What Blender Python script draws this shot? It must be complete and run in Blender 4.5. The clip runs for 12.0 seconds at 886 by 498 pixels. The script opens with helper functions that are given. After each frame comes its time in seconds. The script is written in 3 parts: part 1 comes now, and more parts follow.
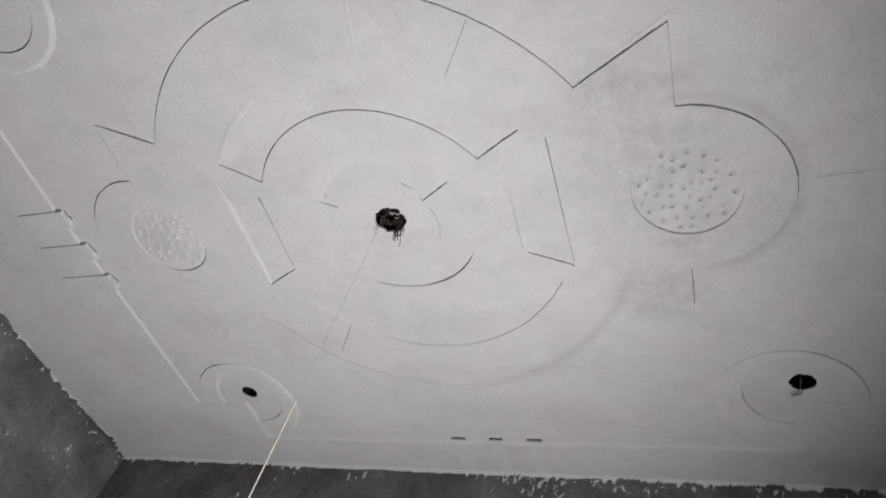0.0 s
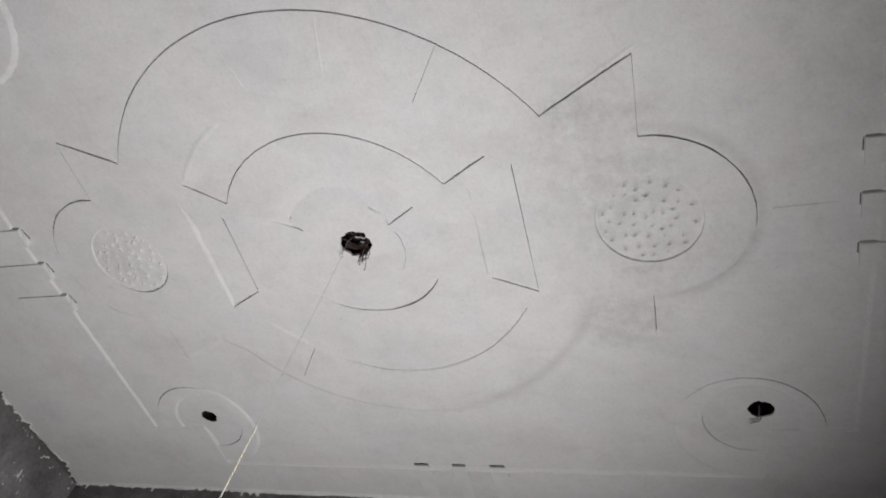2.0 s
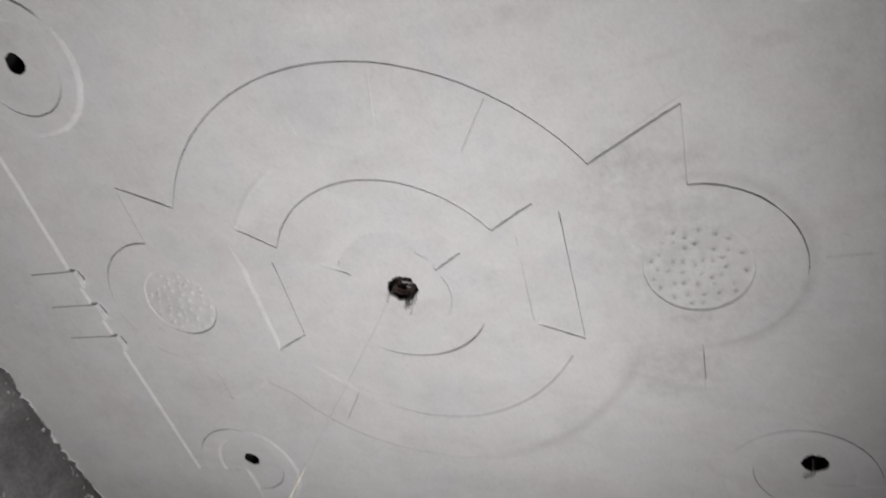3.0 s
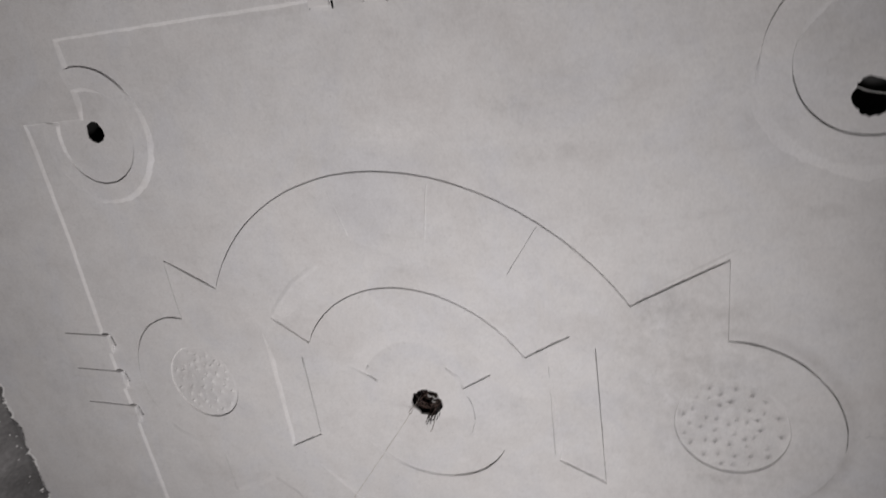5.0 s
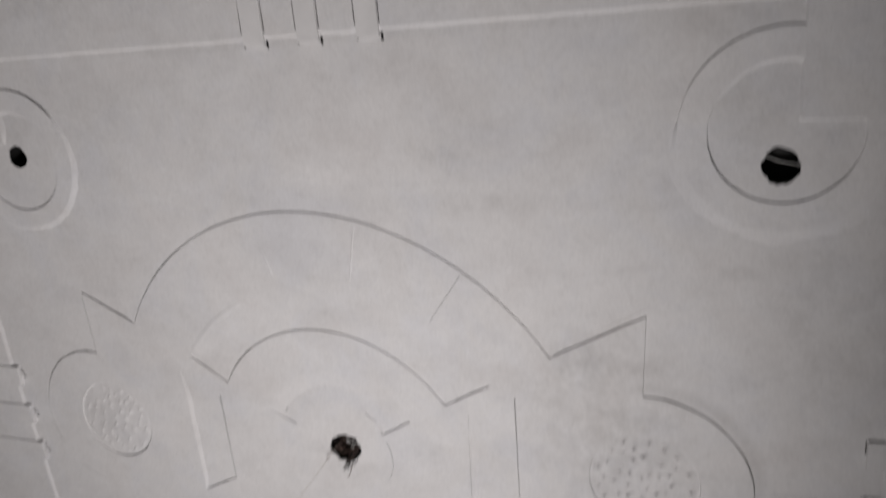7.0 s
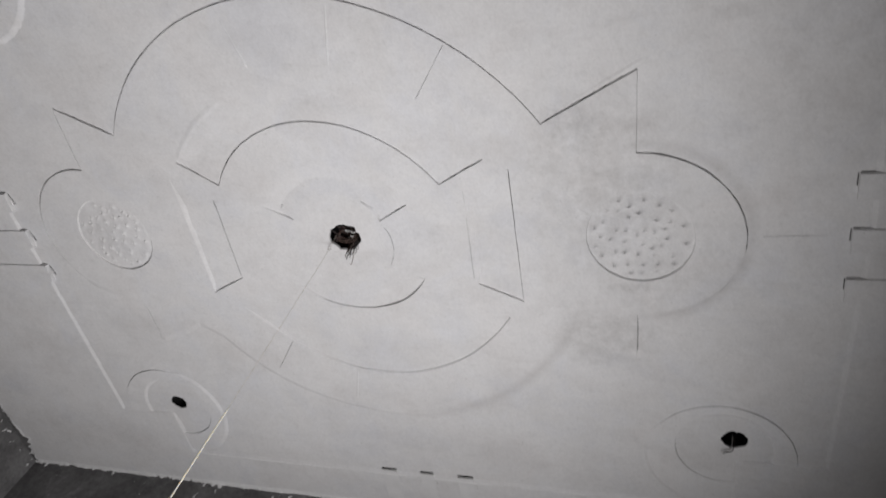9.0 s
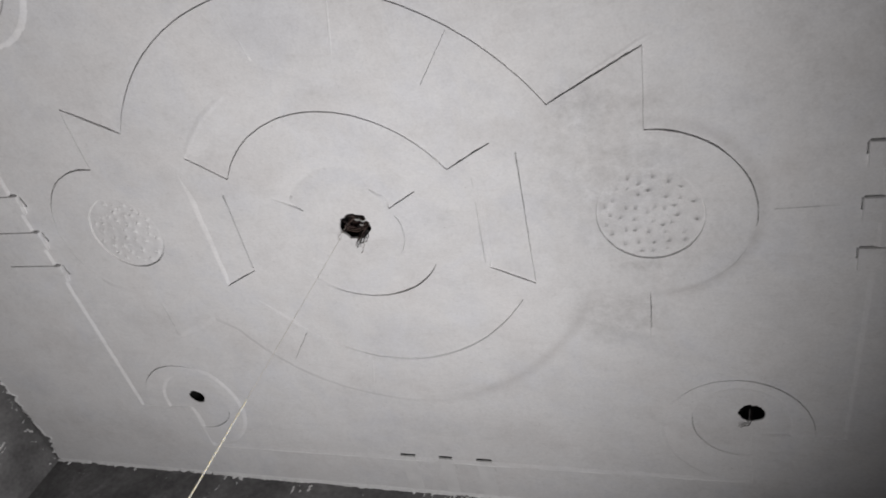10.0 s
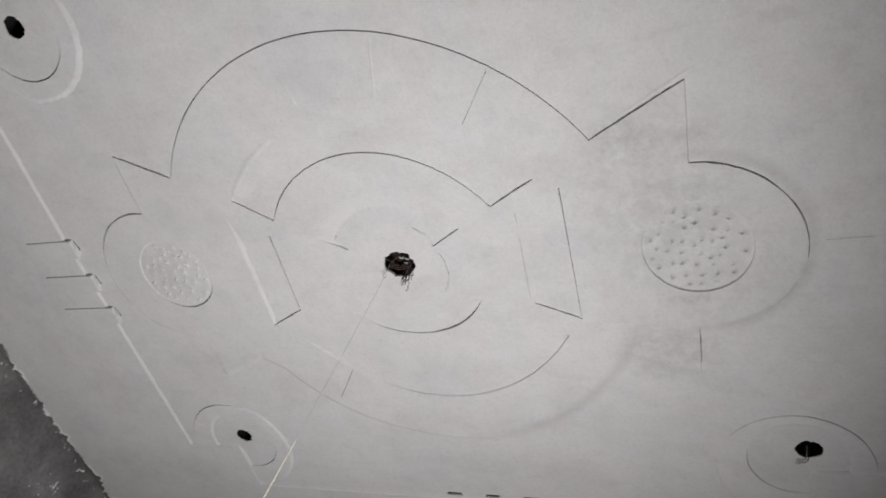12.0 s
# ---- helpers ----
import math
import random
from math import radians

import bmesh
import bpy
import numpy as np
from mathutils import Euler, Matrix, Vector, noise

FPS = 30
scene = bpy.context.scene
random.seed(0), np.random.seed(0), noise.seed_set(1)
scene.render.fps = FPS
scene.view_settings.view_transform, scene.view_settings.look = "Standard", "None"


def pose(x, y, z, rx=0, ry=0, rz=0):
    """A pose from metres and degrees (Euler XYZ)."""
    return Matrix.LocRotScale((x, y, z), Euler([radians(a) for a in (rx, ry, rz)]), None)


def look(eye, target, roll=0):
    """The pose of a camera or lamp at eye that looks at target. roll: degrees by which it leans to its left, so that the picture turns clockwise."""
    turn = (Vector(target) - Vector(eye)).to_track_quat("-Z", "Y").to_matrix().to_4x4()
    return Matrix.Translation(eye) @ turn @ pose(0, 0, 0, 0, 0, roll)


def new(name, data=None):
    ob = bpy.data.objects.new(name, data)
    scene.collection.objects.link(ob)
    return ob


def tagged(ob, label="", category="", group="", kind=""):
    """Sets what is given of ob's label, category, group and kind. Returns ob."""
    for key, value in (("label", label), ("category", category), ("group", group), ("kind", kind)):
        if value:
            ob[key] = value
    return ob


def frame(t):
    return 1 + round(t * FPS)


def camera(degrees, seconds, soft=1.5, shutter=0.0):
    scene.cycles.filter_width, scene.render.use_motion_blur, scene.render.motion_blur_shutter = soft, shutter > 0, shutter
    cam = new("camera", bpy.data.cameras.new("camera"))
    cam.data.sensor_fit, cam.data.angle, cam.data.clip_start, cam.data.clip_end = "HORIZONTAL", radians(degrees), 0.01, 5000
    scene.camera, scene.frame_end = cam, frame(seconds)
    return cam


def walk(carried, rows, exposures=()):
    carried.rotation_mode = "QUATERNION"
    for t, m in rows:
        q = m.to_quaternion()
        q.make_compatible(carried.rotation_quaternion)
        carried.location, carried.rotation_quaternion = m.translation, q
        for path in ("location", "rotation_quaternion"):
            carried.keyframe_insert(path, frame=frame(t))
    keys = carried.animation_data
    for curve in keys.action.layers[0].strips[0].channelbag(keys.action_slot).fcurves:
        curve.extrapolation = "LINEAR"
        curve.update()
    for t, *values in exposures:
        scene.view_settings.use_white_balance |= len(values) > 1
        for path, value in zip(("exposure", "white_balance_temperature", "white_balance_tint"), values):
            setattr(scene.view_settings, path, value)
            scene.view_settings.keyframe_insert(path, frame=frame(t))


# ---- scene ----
cam = camera(59.65, 12.0, 1.7, 0.95)
PATH = [
    (0, look((0.9480, -1.0819, 1.4170), (0.1961, 0.0186, 2.9081), 22.78)),
    (0.5, look((0.9487, -1.0889, 1.4187), (0.2206, -0.0030, 2.9322), 23.35)),
    (1, look((0.9501, -1.0879, 1.4177), (0.2789, 0.0075, 2.9506), 21.62)),
    (1.5, look((0.9495, -1.0898, 1.4168), (0.3003, 0.0077, 2.9576), 20.67)),
    (2, look((0.9502, -1.0854, 1.4169), (0.2850, -0.0103, 2.9666), 21.57)),
    (2.5, look((0.9390, -1.0909, 1.4074), (0.2447, -0.0655, 2.9779), 23.71)),
    (3, look((0.9275, -1.1044, 1.4016), (0.1844, -0.1460, 2.9919), 26.88)),
    (3.5, look((0.9132, -1.1087, 1.3918), (0.1279, -0.2458, 3.0162), 31.67)),
    (3.7, look((0.9088, -1.1109, 1.3913), (0.1082, -0.2753, 3.0225), 33.60)),
    (5.3, look((0.9060, -1.1379, 1.3931), (0.1130, -0.4819, 3.1079), 46.95)),
    (5.5, look((0.9097, -1.1415, 1.3941), (0.1455, -0.5105, 3.1313), 47.69)),
    (6, look((0.9339, -1.1452, 1.4089), (0.2313, -0.5983, 3.1997), 50.88)),
    (6.5, look((0.9514, -1.1541, 1.4094), (0.2778, -0.6556, 3.2254), 52.34)),
    (7, look((0.9512, -1.1379, 1.4081), (0.2833, -0.5290, 3.1922), 45.83)),
    (7.5, look((0.9408, -1.1068, 1.3976), (0.2702, -0.3424, 3.1198), 38.22)),
    (7.7, look((0.9330, -1.0920, 1.3943), (0.2631, -0.2825, 3.0961), 36.22)),
    (9.3, look((0.9391, -1.0412, 1.3932), (0.3156, 0.0256, 2.9659), 24.88)),
    (9.5, look((0.9411, -1.0409, 1.3949), (0.3153, 0.0316, 2.9628), 24.29)),
    (10, look((0.9333, -1.0417, 1.3872), (0.2837, 0.0235, 2.9503), 24.28)),
    (10.5, look((0.9261, -1.0461, 1.3860), (0.2405, 0.0005, 2.9463), 25.24)),
    (11, look((0.9229, -1.0482, 1.3846), (0.2298, -0.0254, 2.9574), 25.65)),
    (11.5, look((0.9258, -1.0491, 1.3861), (0.2175, -0.0590, 2.9730), 26.58)),
    (12, look((0.9205, -1.0554, 1.3848), (0.1807, -0.0840, 2.9688), 27.92)),
]
walk(cam, PATH, [(0.0, 0.0, 6500, 10), (2.5, 0.0, 6500, 10), (3.5, -0.07, 6500, 10.5), (5.5, -0.17, 6600, 12.5), (7.0, -0.17, 6600, 12.5), (7.5, -0.06, 6500, 10), (8.5, 0.0, 6450, 10), (9.5, 0.0, 6380, 10.5), (10.5, 0.0, 6480, 10), (12.0, 0.0, 6500, 10)])

# ---- world and light ----
H = 3.05            # height of the ceiling's field above the floor
X0, X1, Y0, Y1 = -1.76, 1.95, -1.275, 1.142   # room: walls' inner faces
world = bpy.data.worlds.new("world")
world.use_nodes = True
scene.world = world
world.node_tree.nodes["Background"].inputs[0].default_value = (0.05, 0.05, 0.05, 1)
# two unseen lamps turned up across the room; the second is added to fit brightness
for lamp_at, aim, watts, beam, size in (((0.66, 0.72, 0.78), (-0.607, -0.708, 0.362), 174, 143, 0.25), ((0.91, 0.40, 1.35), (-0.657, -0.231, 0.717), 73.5, 144, 0.12)):
    lamp = bpy.data.lights.new("unseen_lamp", "SPOT")
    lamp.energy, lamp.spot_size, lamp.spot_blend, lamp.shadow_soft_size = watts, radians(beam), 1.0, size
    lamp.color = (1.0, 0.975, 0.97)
    new("unseen_lamp", lamp).matrix_world = look(lamp_at, Vector(lamp_at) + Vector(aim))


# ---- materials ----
def nodes_of(name, rough):
    m = bpy.data.materials.new(name)
    m.use_nodes = True
    t = m.node_tree
    b = t.nodes["Principled BSDF"]
    b.inputs["Roughness"].default_value = rough
    return m, t, b


def coords(t, scale=(1, 1, 1)):
    c = t.nodes.new("ShaderNodeTexCoord")
    mp = t.nodes.new("ShaderNodeMapping")
    mp.inputs["Scale"].default_value = scale
    t.links.new(c.outputs["Object"], mp.inputs[0])
    return mp.outputs[0]


def noise_of(t, vec, scale, detail=4.0, rough=0.55, distort=0.0):
    n = t.nodes.new("ShaderNodeTexNoise")
    n.inputs["Scale"].default_value, n.inputs["Detail"].default_value = scale, detail
    n.inputs["Roughness"].default_value, n.inputs["Distortion"].default_value = rough, distort
    t.links.new(vec, n.inputs["Vector"])
    return n.outputs["Fac"]


def ramp_of(t, fac, stops):
    r = t.nodes.new("ShaderNodeValToRGB")
    e = r.color_ramp.elements
    while len(e) < len(stops):
        e.new(0.5)
    for k, (p, c) in enumerate(stops):
        e[k].position, e[k].color = p, (*c, 1) if len(c) == 3 else c
    t.links.new(fac, r.inputs[0])
    return r.outputs[0]


def mix_of(t, fac, a, b, kind="MIX"):
    m = t.nodes.new("ShaderNodeMix")
    m.data_type, m.blend_type = "RGBA", kind
    if isinstance(fac, float):
        m.inputs[0].default_value = fac
    else:
        t.links.new(fac, m.inputs[0])
    for k, v in ((6, a), (7, b)):
        if isinstance(v, tuple):
            m.inputs[k].default_value = (*v, 1)
        else:
            t.links.new(v, m.inputs[k])
    return m.outputs[2]


def bump_of(t, b, *pairs):
    last = None
    for fac, strength, dist in pairs:
        n = t.nodes.new("ShaderNodeBump")
        n.inputs["Strength"].default_value, n.inputs["Distance"].default_value = strength, dist
        t.links.new(fac, n.inputs["Height"])
        if last:
            t.links.new(last, n.inputs["Normal"])
        last = n.outputs["Normal"]
    t.links.new(last, b.inputs["Normal"])


def within(t, v, x, y, rx, ry, soft=0.45):
    """1 inside an ellipse on the ceiling, falling to 0 at its edge."""
    mp = t.nodes.new("ShaderNodeMapping")
    mp.vector_type = "TEXTURE"
    mp.inputs["Location"].default_value, mp.inputs["Scale"].default_value = (x, y, H), (rx, ry, 1)
    t.links.new(v, mp.inputs[0])
    d = t.nodes.new("ShaderNodeVectorMath")
    d.operation = "LENGTH"
    t.links.new(mp.outputs[0], d.inputs[0])
    return ramp_of(t, d.outputs["Value"], [(soft, (1, 1, 1)), (1.0, (0, 0, 0))])


# dirty patches, plus painted shade (wide right patch, border strip): x, y, half width, half depth, how dark
STAINS_AND_SHADE = (
    (0.70, -0.20, 0.24, 0.26, 0.16), (0.70, 0.33, 0.17, 0.12, 0.20), (0.775, 0.152, 0.075, 0.020, 0.16), (0.90, 0.157, 0.024, 0.010, 0.20), (0.50, -0.69, 0.46, 0.028, 0.08), (0.03, -0.757, 0.15, 0.034, -0.09), (0.10, -1.078, 1.00, 0.016, 0.09), (1.0, -0.54, 0.06, 0.022, 0.12), (0.346, -0.80, 0.06, 0.03, 0.10), (0.25, -0.01, 0.10, 0.04, 0.06), (0.66, -0.30, 0.09, 0.08, 0.10), (0.46, -0.02, 0.16, 0.07, 0.07), (0.82, 0.06, 0.32, 0.30, 0.12),
    (1.02, -0.90, 0.13, 0.10, 0.10), (1.18, -0.80, 0.10, 0.09, 0.07), (0.97, -1.06, 0.17, 0.05, 0.12), (1.21, -0.42, 0.20, 0.30, 0.06),
    (-0.93, -0.90, 0.10, 0.07, 0.07), (-1.02, -1.03, 0.12, 0.07, 0.06), (-0.80, -1.22, 0.30, 0.05, 0.10), (-0.82, 0.02, 0.09, 0.09, 0.09),
    (0.45, -0.84, 0.30, 0.10, 0.06), (0.12, 0.80, 0.35, 0.08, 0.06), (-1.42, 0.10, 0.20, 0.60, 0.08), (-1.30, 0.92, 0.40, 0.14, 0.08),
    (1.15, 1.02, 0.60, 0.08, 0.10), (-0.60, -0.95, 0.16, 0.12, 0.06), (0.93, -0.30, 0.20, 0.05, 0.07),
)


def make_putty(name="wall_putty", shade=1.0, stained_shaded=True):
    m, t, b = nodes_of(name, 0.78)
    v = coords(t)
    cloud = noise_of(t, v, 1.7, 5, 0.6, 0.6)
    smear = noise_of(t, coords(t, (0.7, 1.2, 1)), 6.0, 6, 0.62, 0.4)
    streak = noise_of(t, coords(t, (0.28, 1.6, 1)), 26.0, 5, 0.7, 0.25)
    mott = noise_of(t, v, 15, 6, 0.66, 0.3)
    blot = noise_of(t, v, 62, 3, 0.6, 0.2)
    grain = noise_of(t, v, 190, 3, 0.65)
    c = ramp_of(t, cloud, [(0.3, tuple(shade * x for x in (0.69, 0.683, 0.681))), (0.72, tuple(shade * x for x in (0.748, 0.742, 0.741)))])
    # damp, cooler patches and warmer dry ones
    c = mix_of(t, 0.9, c, ramp_of(t, noise_of(t, v, 4.4, 5, 0.65, 0.5), [(0.34, (0.965, 0.975, 1.0)), (0.5, (1, 1, 1)), (0.68, (1.0, 0.99, 0.982))]), "MULTIPLY")
    c = mix_of(t, 0.5, c, ramp_of(t, smear, [(0.34, (0.89, 0.882, 0.88)), (0.52, (1, 1, 1)), (0.75, (0.97, 0.97, 0.97))]), "MULTIPLY")
    c = mix_of(t, 0.5, c, ramp_of(t, streak, [(0.28, (0.91, 0.905, 0.90)), (0.46, (1, 1, 1)), (0.72, (0.975, 0.977, 0.98))]), "MULTIPLY")
    c = mix_of(t, 0.42, c, ramp_of(t, mott, [(0.3, (0.86, 0.855, 0.85)), (0.58, (1, 1, 1))]), "MULTIPLY")
    c = mix_of(t, 0.5, c, ramp_of(t, blot, [(0.26, (0.88, 0.875, 0.87)), (0.5, (1, 1, 1))]), "MULTIPLY")
    c = mix_of(t, 0.45, c, ramp_of(t, grain, [(0.3, (0.78, 0.78, 0.78)), (0.65, (1, 1, 1))]), "MULTIPLY")
    # pin holes and grit
    c = mix_of(t, 1.0, c, ramp_of(t, noise_of(t, v, 120, 2, 0.5), [(0.20, (0.72, 0.71, 0.70)), (0.27, (1, 1, 1))]), "MULTIPLY")
    patchy = ramp_of(t, noise_of(t, v, 21, 8, 0.74, 0.15), [(0.36, (0.1, 0.1, 0.1)), (0.62, (1, 1, 1))])
    # dirt and painted shade are both mixed into the colour here
    for x, y, rx, ry, dark in STAINS_AND_SHADE if stained_shaded else ():
        fac = mix_of(t, 1.0, within(t, v, x, y, rx, ry), patchy, "MULTIPLY")
        c = mix_of(t, fac, c, mix_of(t, 1.0, c, (1 - dark, 1 - 1.02 * dark, 1 - 1.04 * dark), "MULTIPLY"))
    # soft darker bands along the trowelled outline, broken up by noise
    for hub, rad, spot, reach in (((0.0, 0.0, H), 0.678, (0.42, 0.50, H), 0.42), ((0.806, 0.0, H), 0.246, (0.97, 0.17, H), 0.24), ((0.806, 0.0, H), 0.252, (0.98, -0.16, H), 0.22)) if stained_shaded else ():
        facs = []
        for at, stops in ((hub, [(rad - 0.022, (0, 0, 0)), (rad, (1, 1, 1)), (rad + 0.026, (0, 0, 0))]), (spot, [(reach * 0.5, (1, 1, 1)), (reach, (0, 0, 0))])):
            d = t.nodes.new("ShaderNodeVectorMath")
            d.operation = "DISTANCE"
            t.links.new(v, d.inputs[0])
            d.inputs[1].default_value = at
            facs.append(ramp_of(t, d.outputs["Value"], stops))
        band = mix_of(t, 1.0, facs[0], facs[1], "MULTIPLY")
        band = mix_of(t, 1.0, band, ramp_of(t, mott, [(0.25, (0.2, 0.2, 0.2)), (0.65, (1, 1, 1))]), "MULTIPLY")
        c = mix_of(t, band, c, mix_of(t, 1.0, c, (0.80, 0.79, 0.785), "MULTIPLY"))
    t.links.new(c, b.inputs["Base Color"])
    bump_of(t, b, (smear, 0.14, 0.006), (streak, 0.10, 0.0012), (grain, 0.25, 0.0010), (mott, 0.14, 0.003))
    return m


def make_cement():
    m, t, b = nodes_of("cement_plaster", 0.9)
    v = coords(t)
    big = noise_of(t, v, 4.5, 8, 0.7, 0.4)
    fine = noise_of(t, v, 60, 5, 0.65)
    spot = noise_of(t, v, 17, 6, 0.7, 0.3)
    c = ramp_of(t, big, [(0.28, (0.085, 0.083, 0.083)), (0.5, (0.165, 0.162, 0.162)), (0.72, (0.275, 0.271, 0.271))])
    c = mix_of(t, 0.6, c, ramp_of(t, fine, [(0.3, (0.45, 0.45, 0.45)), (0.7, (1.05, 1.05, 1.05))]), "MULTIPLY")
    c = mix_of(t, ramp_of(t, spot, [(0.66, (0, 0, 0)), (0.74, (0.75, 0.75, 0.75))]), c, (0.55, 0.545, 0.54))
    t.links.new(c, b.inputs["Base Color"])
    bump_of(t, b, (big, 0.5, 0.012), (fine, 0.7, 0.004))
    return m


def make_plain(name, color, rough, vary=0.25, scale=90.0):
    m, t, b = nodes_of(name, rough)
    n = noise_of(t, coords(t), scale, 4)
    lo = tuple(x * (1 - vary) for x in color)
    t.links.new(ramp_of(t, n, [(0.3, lo), (0.7, color)]), b.inputs["Base Color"])
    bump_of(t, b, (n, 0.2, 0.001))
    return m


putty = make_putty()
ring_putty = make_putty("ring_putty", 1.035, False)
cement = make_cement()
screed = make_plain("floor_screed", (0.32, 0.315, 0.31), 0.9, 0.3, 12)
box_black = make_plain("box_black", (0.012, 0.011, 0.011), 0.6)
wire_dark = make_plain("wire_dark", (0.018, 0.013, 0.012), 0.5)
wire_grey = make_plain("wire_grey", (0.35, 0.33, 0.32), 0.5)
string_mat = make_plain("string_cotton", (0.91, 0.84, 0.69), 0.8, 0.08)
string_mat.node_tree.nodes["Principled BSDF"].inputs["Subsurface Weight"].default_value = 1.0
string_mat.node_tree.nodes["Principled BSDF"].inputs["Subsurface Radius"].default_value = (1.0, 0.95, 0.8)
string_mat.node_tree.nodes["Principled BSDF"].inputs["Subsurface Scale"].default_value = 0.004
# darker tone stands in for shade on the string's upper part
shaded_string_mat = make_plain("string_shaded", (0.70, 0.65, 0.59), 0.8, 0.15)
dried = make_plain("dried_splash", (0.84, 0.835, 0.83), 0.85, 0.35, 120)
pale_mat = make_plain("pale_putty", (0.80, 0.795, 0.79), 0.8, 0.14, 70)
wire_brown = make_plain("wire_brown", (0.030, 0.011, 0.010), 0.45)
strip_putty = make_plain("strip_putty", (0.715, 0.708, 0.704), 0.8, 0.10, 18)
wire_tan = make_plain("wire_tan", (0.17, 0.115, 0.095), 0.5)
wire_white = make_plain("wire_white", (0.7, 0.69, 0.68), 0.4)
graphite = make_plain("graphite", (0.66, 0.66, 0.66), 0.7, 0.4, 60)


# ---- mesh helpers ----
HOLES = [(0.0, 0.006, 0.048, 0.042), (1.067, -0.769, 0.037, 0.037), (-0.919, -0.821, 0.033, 0.031), (1.039, 0.674, 0.035, 0.032), (-0.838, 0.719, 0.031, 0.029)]


def hole_loop(k, n=40):
    cx, cy, rx, ry = HOLES[k]
    out = []
    for i in range(n):
        a = 2 * math.pi * i / n
        g = 1 + 0.10 * noise.noise((math.cos(a) * 1.6 + 7 * k, math.sin(a) * 1.6, 1.3)) + 0.13 * noise.noise((math.cos(a) * 5 + 7 * k, math.sin(a) * 5, 4.3))
        out.append((cx + rx * g * math.cos(a), cy + ry * g * math.sin(a)))
    return out



def mesh_from(name, verts, faces, material, smooth=False):
    me = bpy.data.meshes.new(name)
    me.from_pydata([tuple(v) for v in verts], [], faces)
    me.materials.append(material)
    if smooth:
        me.polygons.foreach_set("use_smooth", [True] * len(me.polygons))
    me.update()
    return me


def part(name, me, parent, label=""):
    """A mesh made in the room's own coordinates, as a part of its thing."""
    ob = new(name, me)
    ob.parent = parent
    if parent.type == "EMPTY":
        ob.matrix_parent_inverse = Matrix.Translation(parent.location).inverted()
    if label:
        ob["label"] = label
    return ob


def arc(cx, cy, r, a0, a1, step=2.0):
    n = max(3, int(abs(a1 - a0) / step) + 1)
    return [(cx + r * math.cos(radians(a0 + (a1 - a0) * k / n)), cy + r * math.sin(radians(a0 + (a1 - a0) * k / n))) for k in range(n + 1)]


def dense(pts, step=0.02, closed=False):
    out = []
    pairs = list(zip(pts, pts[1:] + pts[:1])) if closed else list(zip(pts, pts[1:]))
    for (ax, ay), (bx, by) in pairs:
        n = max(1, int(math.hypot(bx - ax, by - ay) / step))
        out += [(ax + (bx - ax) * k / n, ay + (by - ay) * k / n) for k in range(n)]
    return out if closed else out + [pts[-1]]


def wave(cx, cy, c, a0, a1, step=2.0):
    """A hand-drawn arc: its radius swells and shrinks a little with the angle."""
    n = max(3, int(abs(a1 - a0) / step) + 1)
    out = []
    for k in range(n + 1):
        t = radians(a0 + (a1 - a0) * k / n)
        rad = c[0] + c[1] * math.cos(t) + c[2] * math.sin(t) + c[3] * math.cos(2 * t) + c[4] * math.sin(2 * t)
        out.append((cx + rad * math.cos(t), cy + rad * math.sin(t)))
    return out


def filled(loops, z):
    bm = bmesh.new()
    for loop in loops:
        vs = [bm.verts.new((x, y, z)) for x, y in loop]
        for a, b in zip(vs, vs[1:] + vs[:1]):
            bm.edges.new((a, b))
    bmesh.ops.triangle_fill(bm, use_beauty=True, use_dissolve=False, edges=bm.edges[:], normal=(0, 0, -1))
    return bm


def outline(*segs, narrow=True):
    """A closed way with the width of its bevel at each point, from rows of (points, width at their start, width at their end)."""
    out = []
    for pts, w0, w1 in segs:
        pts = dense(list(pts), 0.012) if len(pts) > 1 else list(pts)
        for k, p in enumerate(pts):
            g = k / max(1, len(pts) - 1)
            if not out or math.dist(out[-1][:2], p) > 0.0008:
                out.append((p[0], p[1], w0 + (w1 - w0) * g))
    if math.dist(out[0][:2], out[-1][:2]) < 0.0008:
        out.pop()
    # a wide bevel narrows towards the cut edges that it meets
    n = len(out)
    for way in (1, -1) if narrow else ():
        last = None
        for k in range(2 * n):
            x, y, w = out[way * k % n]
            if last:
                w = min(w, last[2] + 0.4 * math.dist((x, y), last[:2]))
                out[way * k % n] = (x, y, w)
            last = (x, y, w)
    return out


def slot(x0, y0, x1, y1, w):
    """A narrow scored slot, as a clockwise loop."""
    d = (Vector((x1, y1)) - Vector((x0, y0))).normalized()
    n = Vector((-d.y, d.x)) * w / 2
    a, b = Vector((x0, y0)), Vector((x1, y1))
    return [(*p, 0.0003) for p in (a + n, b + n, b - n, a - n)]


def groove_along(pts, w, off=0.0055):
    """A slot w wide that lies a little to the right of the way."""
    out = []
    for k, p in enumerate(pts):
        d = (Vector(pts[min(k + 1, len(pts) - 1)]) - Vector(pts[max(k - 1, 0)])).normalized()
        g = min(1.0, (0.35 + 0.22 * min(k, len(pts) - 1 - k)) if len(pts) < 30 else (0.15 + 0.07 * min(k, len(pts) - 1 - k))) * (1 + 0.55 * noise.noise((p[0] * 60, p[1] * 60, 3.3)))
        out.append((Vector(p) + Vector((d.y, -d.x)) * off, Vector(p) + Vector((d.y, -d.x)) * (off + w * g)))
    return [(a.x, a.y) for a, b in out] + [(b.x, b.y) for a, b in reversed(out)]


